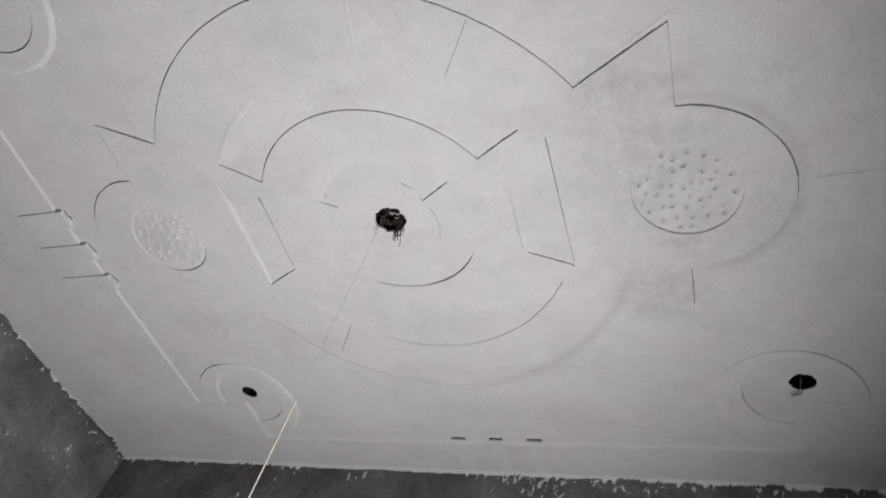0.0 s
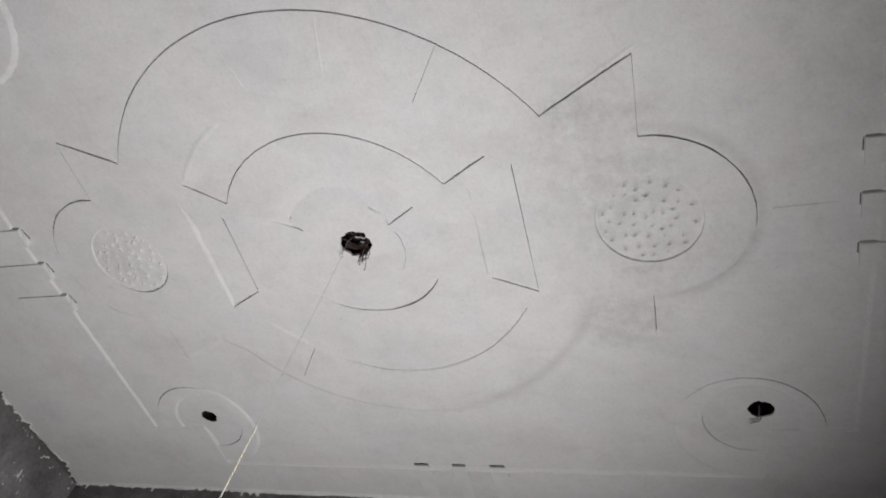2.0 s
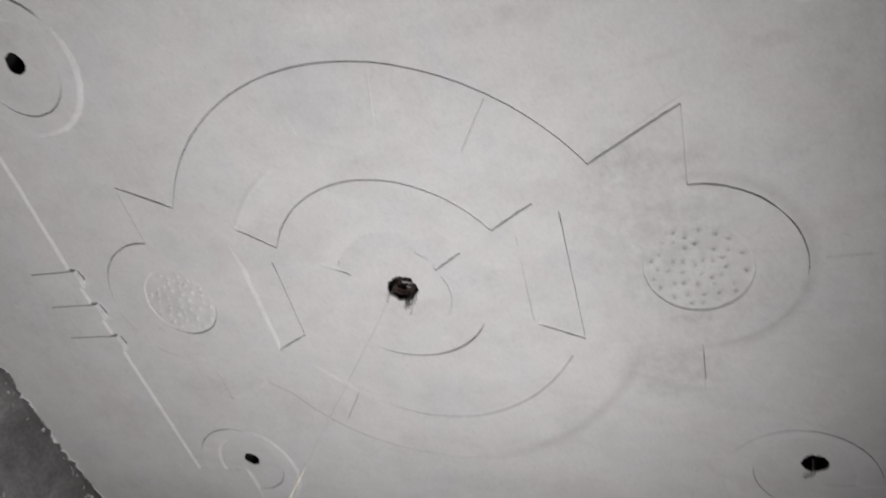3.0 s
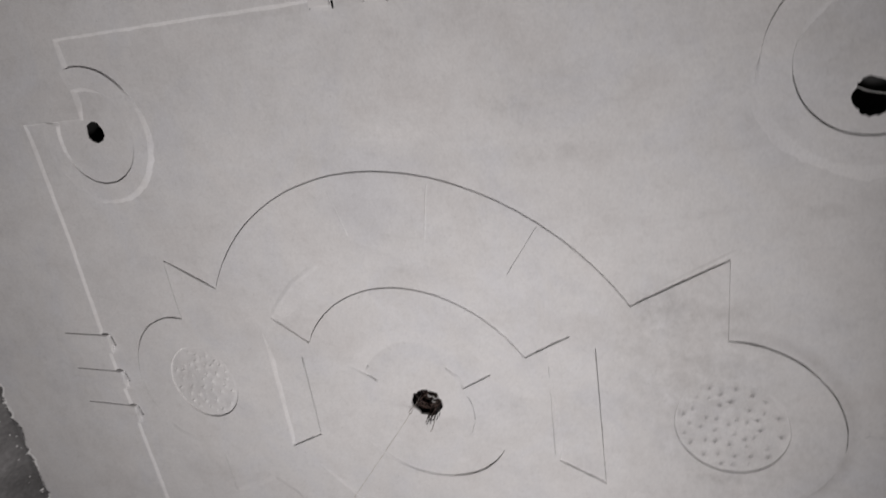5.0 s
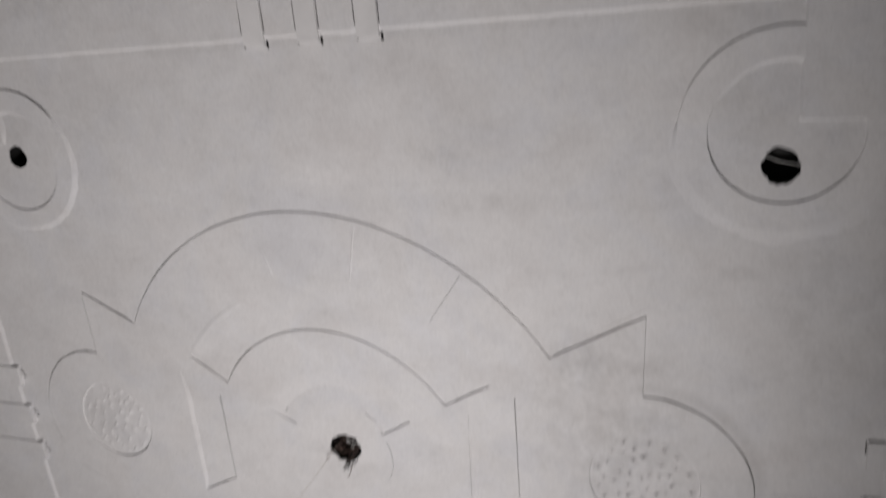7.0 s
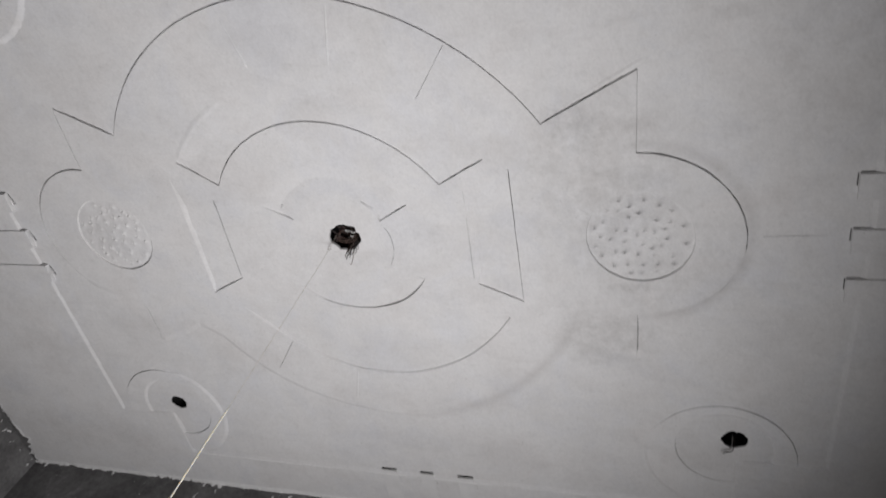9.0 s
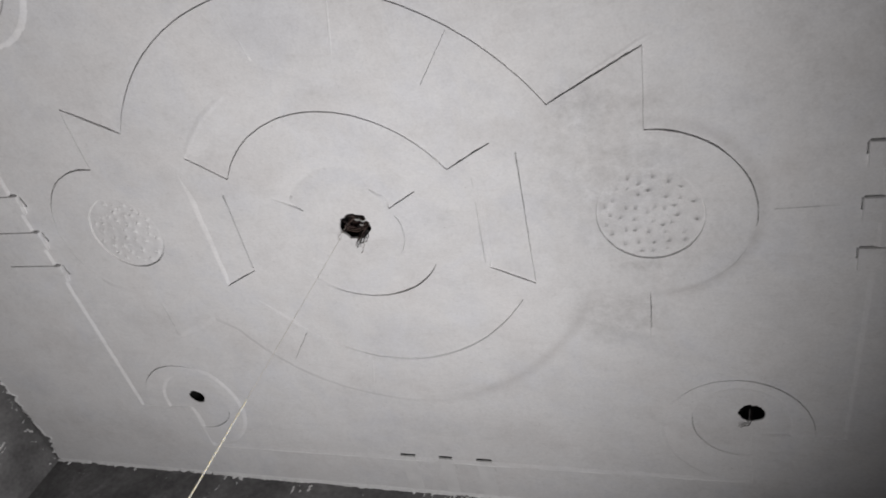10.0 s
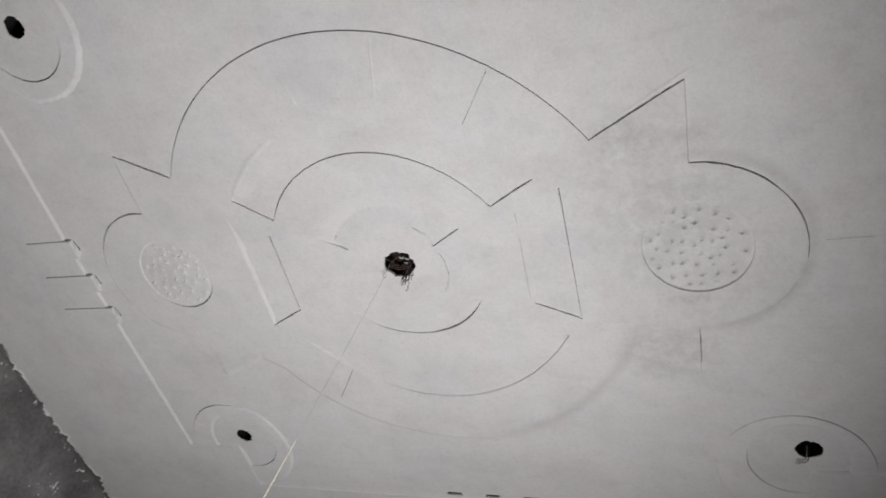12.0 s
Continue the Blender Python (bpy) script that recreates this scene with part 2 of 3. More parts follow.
def runs(pts):
    """The way, cut at its sharp corners."""
    out, cur = [], [pts[0]]
    for k in range(1, len(pts)):
        if math.dist(pts[k], cur[-1]) < 1e-4:
            continue
        cur.append(pts[k])
        if k < len(pts) - 1:
            a = Vector(pts[k]) - Vector(cur[-2])
            b = Vector(pts[k + 1]) - Vector(pts[k])
            if b.length > 1e-4 and a.angle(b) > radians(22):
                out.append(cur)
                cur = [pts[k]]
    return out + [cur]


class Relief:
    """Gathers swept plaster profiles into one mesh. A profile is a row of (offset to the left of the way, drop below the field)."""

    def __init__(self):
        self.v, self.f, self.s = [], [], []

    def sweep(self, pts, profile, closed=False, fade=(0.0, 0.0), wobble=0.15, smooth=True, taper=0.0, jitter=0.0006):
        pts = dense(pts, 0.015, closed)
        n = len(pts)
        run, total = [0.0], 0.0
        for k in range(1, n):
            total += math.dist(pts[k], pts[k - 1])
            run.append(total)
        base, m = len(self.v), len(profile)
        for k, (x, y) in enumerate(pts):
            a = pts[k - 1] if (k or closed) else None
            c = pts[(k + 1) % n] if (k < n - 1 or closed) else None
            d0 = (Vector((x, y)) - Vector(a)).normalized() if a else None
            d1 = (Vector(c) - Vector((x, y))).normalized() if c else None
            d0, d1 = d0 or d1, d1 or d0
            n0, n1 = Vector((-d0.y, d0.x)), Vector((-d1.y, d1.x))
            mid = (n0 + n1).normalized() if (n0 + n1).length > 1e-6 else n0
            mid = mid / max(0.5, mid.dot(n0))
            g = 1.0
            if fade[0]:
                g = min(g, run[k] / fade[0])
            if fade[1]:
                g = min(g, (total - run[k]) / fade[1])
            g = max(0.0, g) * (1 + wobble * 2 * noise.noise((x * 9, y * 9, 3.7)))
            w = jitter * noise.noise((x * 30, y * 30, 8.1))
            reach = 9.9 if closed or not taper else 0.004 + taper * min(run[k], total - run[k])
            for off, drop in profile:
                side = -1 if off < 0 else 1
                q = Vector((x, y)) + mid * (side * min(abs(off), max(reach, 0.25 * abs(off) if abs(off) < 0.01 else 0)) + w)
                self.v.append((q.x, q.y, H - (drop * g if drop > 0 else drop)))
        for k in range(n if closed else n - 1):
            i, j = base + k * m, base + ((k + 1) % n) * m
            for e in range(m - 1):
                self.f.append((i + e, i + e + 1, j + e + 1, j + e))
                self.s.append(smooth)

    def plate(self, loops, h, low=-0.001):
        """A flat layer h thick. The outer way runs anticlockwise, the openings in it clockwise."""
        shake = lambda p: (p[0] + 0.0009 * noise.noise((p[0] * 40, p[1] * 40, 2.2)) + 0.0008 * noise.noise((p[0] * 130, p[1] * 130, 6.2)), p[1] + 0.0009 * noise.noise((p[0] * 40, p[1] * 40, 5.2)) + 0.0008 * noise.noise((p[0] * 130, p[1] * 130, 9.2)), p[2])
        loops = [[shake(p) for p in loop] if len(loop) > 4 else loop for loop in loops]
        bm = filled([[(x, y) for x, y, w in loop] for loop in loops], H - h)
        base = len(self.v)
        bm.verts.index_update()
        self.v += [tuple(v.co) for v in bm.verts]
        for f in bm.faces:
            ids = [base + v.index for v in f.verts]
            self.f.append(tuple(ids if f.normal.z < 0 else reversed(ids)))
            self.s.append(False)
        bm.free()
        for loop in loops:
            n, base = len(loop), len(self.v)
            for k, (x, y, w) in enumerate(loop):
                p, a, c = Vector((x, y)), Vector(loop[k - 1][:2]), Vector(loop[(k + 1) % n][:2])
                d0, d1 = (p - a).normalized(), (c - p).normalized()
                n0, n1 = Vector((d0.y, -d0.x)), Vector((d1.y, -d1.x))
                mid = (n0 + n1).normalized() if (n0 + n1).length > 1e-6 else n0
                if w > 0.02 and loop[k - 1][2] < w / 2:
                    mid = n1
                elif w > 0.02 and loop[(k + 1) % n][2] < w / 2:
                    mid = n0
                mid = mid / max(0.6, mid.dot(n0))
                w = w * (1 + 0.35 * noise.noise((x * 12, y * 12, 1.7)) + 0.3 * noise.noise((x * 70, y * 70, 2.9)))
                steps = ((0, h), (0.22, h * 0.86), (0.5, h * 0.45), (0.8, h * 0.1), (1.0, low))
                g = max(0.0, min(1.0, (w - 0.02) / 0.03))
                wide = ((0, h), (0.13, h * 0.76), (0.38, h * 0.55), (0.7, h * 0.22), (1.0, low))
                for off, drop in ((a[0] + (b[0] - a[0]) * g, a[1] + (b[1] - a[1]) * g) for a, b in zip(steps, wide)):
                    q = p + mid * off * w
                    self.v.append((q.x, q.y, H - drop))
            for k in range(n):
                i, j = base + k * 5, base + ((k + 1) % n) * 5
                for e in range(4):
                    self.f.append((i + e, i + e + 1, j + e + 1, j + e))
                    self.s.append(True)

    def ramp(self, pts, h, w0, w1, ends=(False, False), down=None):
        """A smooth slope w0 to w1 wide that hides an edge h high, down to the right of the way; cones round off its corners and chosen ends."""
        steps = ((-0.004, 0.997), (0.0, 0.985), (0.2, 0.85), (0.45, 0.50), (0.72, 0.17), (1.0, -0.08))
        total = sum(math.dist(a, b) for a, b in zip(pts, pts[1:]))
        done = 0.0
        ways = runs(dense(pts, 0.012))
        for i, way in enumerate(ways):
            base, widths = len(self.v), []
            for k, p in enumerate(way):
                done += math.dist(p, way[k - 1]) if k else 0.0
                w = w0 + (w1 - w0) * done / total
                w *= 1 + 0.35 * noise.noise((p[0] * 8, p[1] * 8, 4.1))
                widths.append(w)
                d = (Vector(way[min(k + 1, len(way) - 1)]) - Vector(way[max(k - 1, 0)])).normalized()
                for off, g in steps:
                    q = Vector(p) + Vector(down or (d.y, -d.x)) * (off * w if off > 0 else off)
                    self.v.append((q.x, q.y, H - (h - 0.00015) * g))
            m = len(steps)
            for k in range(len(way) - 1):
                for e in range(m - 1):
                    a, b = base + k * m + e, base + (k + 1) * m + e
                    self.f.append((a, a + 1, b + 1, b))
                    self.s.append(True)
            left = False
            if i < len(ways) - 1:
                a, b = Vector(way[-1]) - Vector(way[-2]), Vector(ways[i + 1][1]) - Vector(way[-1])
                left = a.x * b.y - a.y * b.x > 0
            for k, wanted in ((0, i == 0 and ends[0]), (-1, left or (i == len(ways) - 1 and ends[1]))):
                if not wanted:
                    continue
                base, n = len(self.v), 28
                for off, g in steps[1:]:
                    for j in range(n):
                        t = 2 * math.pi * j / n
                        self.v.append((way[k][0] + off * widths[k] * math.cos(t), way[k][1] + off * widths[k] * math.sin(t), H - (h - 0.00015) * g))
                for e in range(m - 2):
                    for j in range(n):
                        a, b = base + e * n + j, base + e * n + (j + 1) % n
                        self.f.append((a, b, b + n, a + n))
                        self.s.append(True)

    def mesh(self, name):
        me = mesh_from(name, self.v, self.f, putty)
        me.polygons.foreach_set("use_smooth", self.s)
        return me


# ---- ceiling ----
def bm_mesh(name, bm, material):
    me = bpy.data.meshes.new(name)
    bmesh.ops.recalc_face_normals(bm, faces=bm.faces[:])
    bm.to_mesh(me)
    bm.free()
    me.materials.append(material)
    return me


# dark-line slots at the foot of some edges, some offset to show from the camera
GROOVES = [slot(0.4894, -0.192, 0.4864, 0.204, 0.0022), slot(-0.3846, -0.112, -0.3826, 0.147, 0.0040)]
GROOVES += [slot(-1.1318 + 0.07 * (y + 0.150), y + 0.006, -1.1215 + 0.07 * (y + 0.150), y + 0.044, 0.0095) for y in (-0.150, -0.014, 0.120)]
GAPS = [slot(b + 0.0042, -1.0895, b + 0.0042, -1.0660, 0.0058) for b in (-0.062, 0.082, 0.233)] + [slot(a - 0.0020, -1.0895, a - 0.0020, -1.0700, 0.0030) for a in (-0.118, 0.027, 0.178)]
GAPS += [slot(a + 0.001, 0.9525, b - 0.005, 0.9525, 0.0080) for a, b in ((-0.097, -0.037), (0.044, 0.097), (0.177, 0.237))]
GROOVES += [slot(1.2635, y + 0.002, 1.2635, y + 0.035, 0.0030) for y in (-0.169, -0.028, 0.109)]


BIG = (0.6848, -0.0041, 0.0112, 0.0104, 0.0268)
INNER = (0.3703, -0.0136, 0.0262, 0.0027, 0.0105)
LEFT_OVAL = (0.2044, -0.0514, -0.0017, -0.0125, -0.0048)
RIGHT_OVAL = (0.2331, -0.0004, -0.0017, 0.0061, 0.0037)
LOW_INNER = (0.2053, -0.0158, 0.0775, 0.0311, 0.0092)
for way, wide, off in (
    (wave(-0.8, 0, LEFT_OVAL, 128, 236), 0.0036, 0.0048),
    (wave(-0.8, 0, LEFT_OVAL, 237, 267), 0.0024, 0.0010),
    (dense([(-0.7965, -0.226), (-0.802, -0.408)], 0.01), 0.0042, 0.0052),
    (wave(0, 0, BIG, -153, -128), 0.0020, 0.0030),
    (wave(0, 0, INNER, -154, -132), 0.0024, 0.0018),
    (dense([(-0.792, -0.4085), (-0.640, -0.329)], 0.01), 0.0024, 0.0012),
    (dense([(-0.452, -0.2315), (-0.356, -0.167)], 0.01), 0.0010, 0.0010),
    (dense([(-0.490, 0.2105), (-0.392, 0.1632)], 0.01), 0.0024, 0.0010),
    (dense([(0.372, 0.1565), (0.483, 0.2075)], 0.01), 0.0013, 0.0003),
    (wave(0.806, 0, RIGHT_OVAL, -35, 12), 0.0015, 0.0012),
    (wave(0, 0, LOW_INNER, 80, 36), 0.0022, 0.0012),
    (dense([(0.7862, 0.250), (0.7793, 0.410)], 0.01), 0.0014, 0.0012),
    (dense([(-0.7740, 0.400), (-0.781, 0.285)], 0.01), 0.0030, 0.0058),
    (dense([(0.590, -0.3142), (0.800, -0.4266)], 0.01), 0.0026, 0.0010),
    (dense([(0.313, -0.1583), (0.424, -0.2193)], 0.01), 0.0024, 0.0010),
    (dense([(0.122, -0.0479), (0.200, -0.0927)], 0.01), 0.0022, 0.0010),
    (wave(0.806, 0, RIGHT_OVAL, -88, -40), 0.0018, 0.0012),
    (arc(1.071, -0.838, 0.203, 205, 279), 0.0022, 0.0008),
    (arc(1.071, -0.838, 0.145, 182, 25), 0.0016, 0.0014),
    (arc(-0.925, -0.812, 0.196, 275, 324), 0.0028, 0.0012),
    (arc(-0.922, -0.808, 0.143, 105, 5), 0.0022, 0.0014),
    (arc(1.003, 0.752, 0.203, 262, 361), 0.0011, 0.0012),
    (arc(1.014, 0.711, 0.136, 195, 80), 0.0010, 0.0014),
    (arc(-0.866, 0.762, 0.194, 204, 270), 0.0016, 0.0012),
    (dense([(1.0990, -0.975), (1.0985, -0.872)], 0.01), 0.0016, 0.0002),
    (dense([(1.064, 0.7565), (1.205, 0.7545)], 0.01), 0.0016, 0.0004),
    (arc(-0.850, 0.740, 0.134, 80, -5), 0.0016, 0.0014),
    (arc(-0.783, 0.004, 0.129, 100, -25), 0.0026, 0.0016),
    (arc(0.799, 0.001, 0.131, 150, 25), 0.0010, 0.0020),
):
    GROOVES.append(groove_along(way, wide, off))


def build_ceiling():
    loops = [[(X0 - 0.4, Y0 - 0.15), (X1 + 0.15, Y0 - 0.15), (X1 + 0.15, Y1 + 0.15), (X0 - 0.4, Y1 + 0.15)]] + [hole_loop(k) for k in range(len(HOLES))] + [[p[:2] for p in q] for q in GROOVES + GAPS]
    bm = filled(loops, H)
    for k in range(len(HOLES)):
        loop = hole_loop(k)
        low = [bm.verts.new((x, y, H)) for x, y in loop]
        top = [bm.verts.new((x, y, H + 0.004)) for x, y in loop]
        for i in range(len(loop)):
            j = (i + 1) % len(loop)
            bm.faces.new((low[i], low[j], top[j], top[i]))
    for q in GROOVES:
        low = [bm.verts.new((p[0], p[1], H)) for p in q]
        top = [bm.verts.new((p[0], p[1], H + 0.005)) for p in q]
        for i in range(len(q)):
            j = (i + 1) % len(q)
            bm.faces.new((low[i], low[j], top[j], top[i]))
    ob = new("ceiling", bm_mesh("ceiling", bm, putty))
    return tagged(ob, "pale grey putty ceiling with carved plaster relief and wiring holes", "ceiling", kind="structure")


ceiling = build_ceiling()

# central medallion
r = Relief()
LOW_OUTER = (0.6476, -0.0145, -0.2151, -0.0685, 0.0281)
LOW_BIG = (0.5273, -0.0163, 0.2011, 0.0567, 0.0282)
K, S = 0.0008, 0.016     # widths of a cut edge and of a trowelled one
MID = [(r0 * math.cos(radians(t)), r0 * math.sin(radians(t))) for t in range(-27, -154, -3) for r0 in [0.474 + (1e-5 if t < -88 else 0.26e-5) * (t + 88) ** 2]]
R_LOW = wave(0.806, 0, RIGHT_OVAL, 47, 88)
L_LOW = wave(-0.8, 0, LEFT_OVAL, 96, 134)
FOOT = wave(0, 0, LOW_BIG, 33.5, 143.5)
B_OUT, B_IN = arc(-0.008, 0.0, 0.232, -26, -150), [(-0.141, -0.051)] + arc(-0.006, 0.008, 0.142, -148, -55)
A_IN, D_IN = arc(0, -0.02, 0.375, 44, 142), arc(0, 0.01, 0.138, 42, 138)
loops = [
    outline((wave(-0.8, 0, LEFT_OVAL, 135, 158), 0.006, 0.003), (wave(-0.8, 0, LEFT_OVAL, 160, 268), 0.0020, K), ([(-0.797, -0.221), (-0.802, -0.414)], 0.0016, 0.0016), ([(-0.802, -0.414), (-0.633, -0.325)], 0.0012, 0.0012), (wave(0, 0, BIG, -153, -28), K, K),
            ([(0.582, -0.310), (0.8055, -0.4295)], K, K), ([(0.8055, -0.4295), (0.797, -0.231)], 0.0014, 0.0014), (wave(0.806, 0, RIGHT_OVAL, -92, 22), K, K), (wave(0.806, 0, RIGHT_OVAL, 24, 45), 0.001, 0.010), (R_LOW, K, K),
            ([(0.787, 0.238), (0.779, 0.413)], K, K), ([(0.776, 0.412), (0.607, 0.339)], K, K), (FOOT, K, K), ([(-0.602, 0.336), (-0.771, 0.411)], K, K), ([(-0.774, 0.411), (-0.783, 0.263)], K, 0.004), (L_LOW, K, K)),
    # upper half rings
    outline((MID, K, K), ([(-0.459, -0.236), (-0.348, -0.162)], K, K), (wave(0, 0, INNER, -154, -60), K, K), (wave(0, 0, INNER, -58, -28), K, 0.0022), ([(0.307, -0.155), (0.429, -0.222)], K, K)),
    outline((B_OUT, K, K), ([(-0.237, -0.098), (-0.143, -0.050)], 0.0040, 0.0030), (B_IN, K, K), (arc(-0.006, 0.008, 0.138, -53, -44), 0.004, 0.006), (arc(-0.006, 0.008, 0.138, -42, -32), 0.012, 0.010), ([(0.117, -0.045), (0.204, -0.095)], K, K)),
    # lower half rings
    outline((wave(0, 0, LOW_OUTER, 148, 128), 0.010, 0.008), (wave(0, 0, LOW_OUTER, 126, 95), 0.008, 0.0015), (wave(0, 0, LOW_OUTER, 93, 31), 0.0060, 0.0026), ([(0.440, 0.262), (0.290, 0.240)], K, K), (A_IN, K, K)),
    outline((wave(0, 0, LOW_INNER, 147, 120), 0.010, 0.006), (wave(0, 0, LOW_INNER, 118, 33), 0.0022, K), (D_IN, K, K)),
    # bars
    outline(([(-0.502, -0.190), (-0.381, -0.118)], K, K), ([(-0.379, -0.115), (-0.377, 0.156)], K, K), ([(-0.377, 0.156), (-0.495, 0.213)], K, K), ([(-0.496, 0.212), (-0.503, -0.188)], 0.014, 0.018))[::-1],
    outline(([(0.371, -0.101), (0.491, -0.195)], K, K), ([(0.492, -0.194), (0.488, 0.210)], K, K), ([(0.488, 0.210), (0.366, 0.154)], K, K), ([(0.366, 0.152), (0.372, -0.099)], 0.010, 0.012))[::-1],
    # stippled discs and the wiring hole
    [(x, y, 0.0015) for x, y in arc(0.799, 0.001, 0.131, 360, 0)[:-1]],
    [(x, y, 0.0015) for x, y in arc(-0.783, 0.004, 0.129, 360, 0)[:-1]],
    [(x, y, 0.001) for x, y in hole_loop(0)[::-1]],
    # scored spokes and a faint line beside one bar
    slot(0.366, -0.135, 0.357, 0.135, 0.0011),
    slot(0.377, -0.516, 0.286, -0.388, 0.0012),
    slot(-0.358, 0.512, -0.278, 0.398, 0.0018),
    [(x, y, 0.0003) for x, y in groove_along(arc(0.03, 0.03, 0.105, -30, 10), 0.0022)],
    [(x, y, 0.0003) for x, y in groove_along(arc(0.03, 0.03, 0.105, 14, 40), 0.0018)],
]
HM = 0.0046
r.plate(loops, HM)
# edges that were trowelled away
r.ramp([*wave(0.806, 0, RIGHT_OVAL, 38, 88), (0.787, 0.238)], HM, 0.007, 0.032)
r.ramp([(0.774, 0.410), (0.607, 0.339), *FOOT[:15]], HM, 0.045, 0.030, (True, False))
r.ramp(FOOT[14:34], HM, 0.030, 0.013)
r.ramp([*FOOT[33:], (-0.602, 0.336), (-0.768, 0.410)], HM, 0.013, 0.024, (False, True))
r.ramp(L_LOW, HM, 0.035, 0.020, (True, False))
r.ramp(MID[1:8], HM, 0.012, 0.085)
r.ramp(MID[7:-6], HM, 0.085, 0.085)
r.ramp(MID[-7:-1], HM, 0.085, 0.030)
r.ramp(B_OUT[2:] + [(-0.236, -0.0985)], HM, 0.050, 0.085)
r.ramp(B_IN, HM, 0.085, 0.050)
r.ramp([(0.436, 0.2615), (0.290, 0.240)], HM, 0.010, 0.09, (False, True))
r.ramp([(0.290, 0.240), *A_IN, (-0.412, 0.261)], HM, 0.09, 0.09)
r.ramp([(0.208, 0.1375), (0.155, 0.120), D_IN[0]], HM, 0.010, 0.06, (False, True))
r.ramp([*D_IN, (-0.222, 0.144)], HM, 0.06, 0.070)
r.ramp([(0.4865, -0.1915), (0.360, -0.093)], HM, 0.085, 0.11, down=(0.0, 1.0))
r.ramp([(-0.3845, -0.1202), (-0.520, -0.201)], HM, 0.085, 0.11, down=(0.0, 1.0))
r.sweep(MID[24:][::-1], [(-0.012, 0.0043), (-0.005, 0.0050), (-0.001, 0.0056), (0.003, 0.0053), (0.010, 0.0043)], False, (0.01, 0.25), 0.1, jitter=0.002)
# a smear of putty pushed up beside the star's long edge
r.sweep([(0.640, -0.352), (0.828, -0.456)], [(-0.006, -0.0003), (-0.0015, 0.0011), (0.0015, 0.0011), (0.006, -0.0003)], False, (0.05, 0.02), 0.3, jitter=0.002)
# thin ridges left along some of the spokes
for pts in ([(0.111, -0.643), (0.076, -0.474)], [(-0.183, -0.632), (-0.140, -0.480)], [(-0.109, 0.632), (-0.075, 0.490)], [(0.151, 0.549), (0.141, 0.494)]):
    r.sweep(pts, [(-0.0034, 0.0038), (-0.0022, 0.0056), (-0.0004, 0.0059), (0.0012, 0.0056), (0.0024, 0.0038)], False, (0.004, 0.01), 0.1)
part("medallion", r.mesh("medallion"), ceiling, "carved plaster medallion with concentric half rings and bars")


def roundel(cx, cy, seed, count, rad, tall, wide, soft, tip, pit):
    """A disc of wet putty pulled up into small pinched peaks."""
    rnd = random.Random(seed)
    dots = []
    while len(dots) < count:
        best = None
        for _ in range(24):
            a, d = rnd.uniform(0, 2 * math.pi), (rad - 0.016) * math.sqrt(rnd.random())
            p = (d * math.cos(a), d * math.sin(a))
            gap = min((math.dist(p, o[:2]) for o in dots), default=1.0)
            if best is None or gap > best[0]:
                best = (gap, p)
        dots.append((*best[1], rnd.uniform(0.6, 1.25), rnd.gauss(2.3, 0.5), rnd.uniform(0.9, 1.8), rnd.uniform(-0.0015, 0.0015)))
    n = 200
    g = np.linspace(-rad, rad, n)
    gx, gy = np.meshgrid(g, g, indexing="ij")
    h = np.zeros((n, n))
    for x, y, k, turn, long, lean in dots:
        u = (gx - x) * math.cos(turn) + (gy - y) * math.sin(turn)
        w = -(gx - x) * math.sin(turn) + (gy - y) * math.cos(turn)
        r1 = np.sqrt((u / long) ** 2 + (w + lean * 0.5) ** 2)
        h += k * (tall * np.exp(-r1 / wide) + soft * np.exp(-(r1 / 0.0095) ** 2) + tip * np.exp(-r1 / 0.0018))
        # the pit left beside the peak where the tool came away
        r2 = np.hypot((u - 0.002) / long, w + lean * 1.5 - 0.0042)
        h -= k * pit * np.exp(-(r2 / 0.0024) ** 2)
    wavy = np.array([[noise.noise((x * 45, y * 45, seed)) * 0.0006 + noise.noise((x * 150, y * 150, seed)) * 0.0003 for y in g] for x in g])
    rr = np.hypot(gx, gy)
    h = (h + wavy + 0.0010) * np.clip((rad - rr) / 0.010, 0, 1) - 0.0002
    q = Relief()
    q.v = [(cx + gx[i, k], cy + gy[i, k], H - h[i, k]) for i in range(n) for k in range(n)]
    for i in range(n - 1):
        for k in range(n - 1):
            if rr[i, k] < rad and rr[i + 1, k + 1] < rad and rr[i + 1, k] < rad and rr[i, k + 1] < rad:
                q.f.append((i * n + k, i * n + k + 1, (i + 1) * n + k + 1, (i + 1) * n + k))
                q.s.append(True)
    part("roundel", q.mesh("roundel"), ceiling, "round plaster rosette stippled with small peaks")


roundel(0.799, -0.001, 3, 43, 0.1285, 0.0060, 0.0044, 0.0014, 0.0045, 0.0020)
roundel(-0.783, 0.004, 8, 40, 0.1248, 0.0054, 0.0026, 0.0010, 0.0, 0.0060)


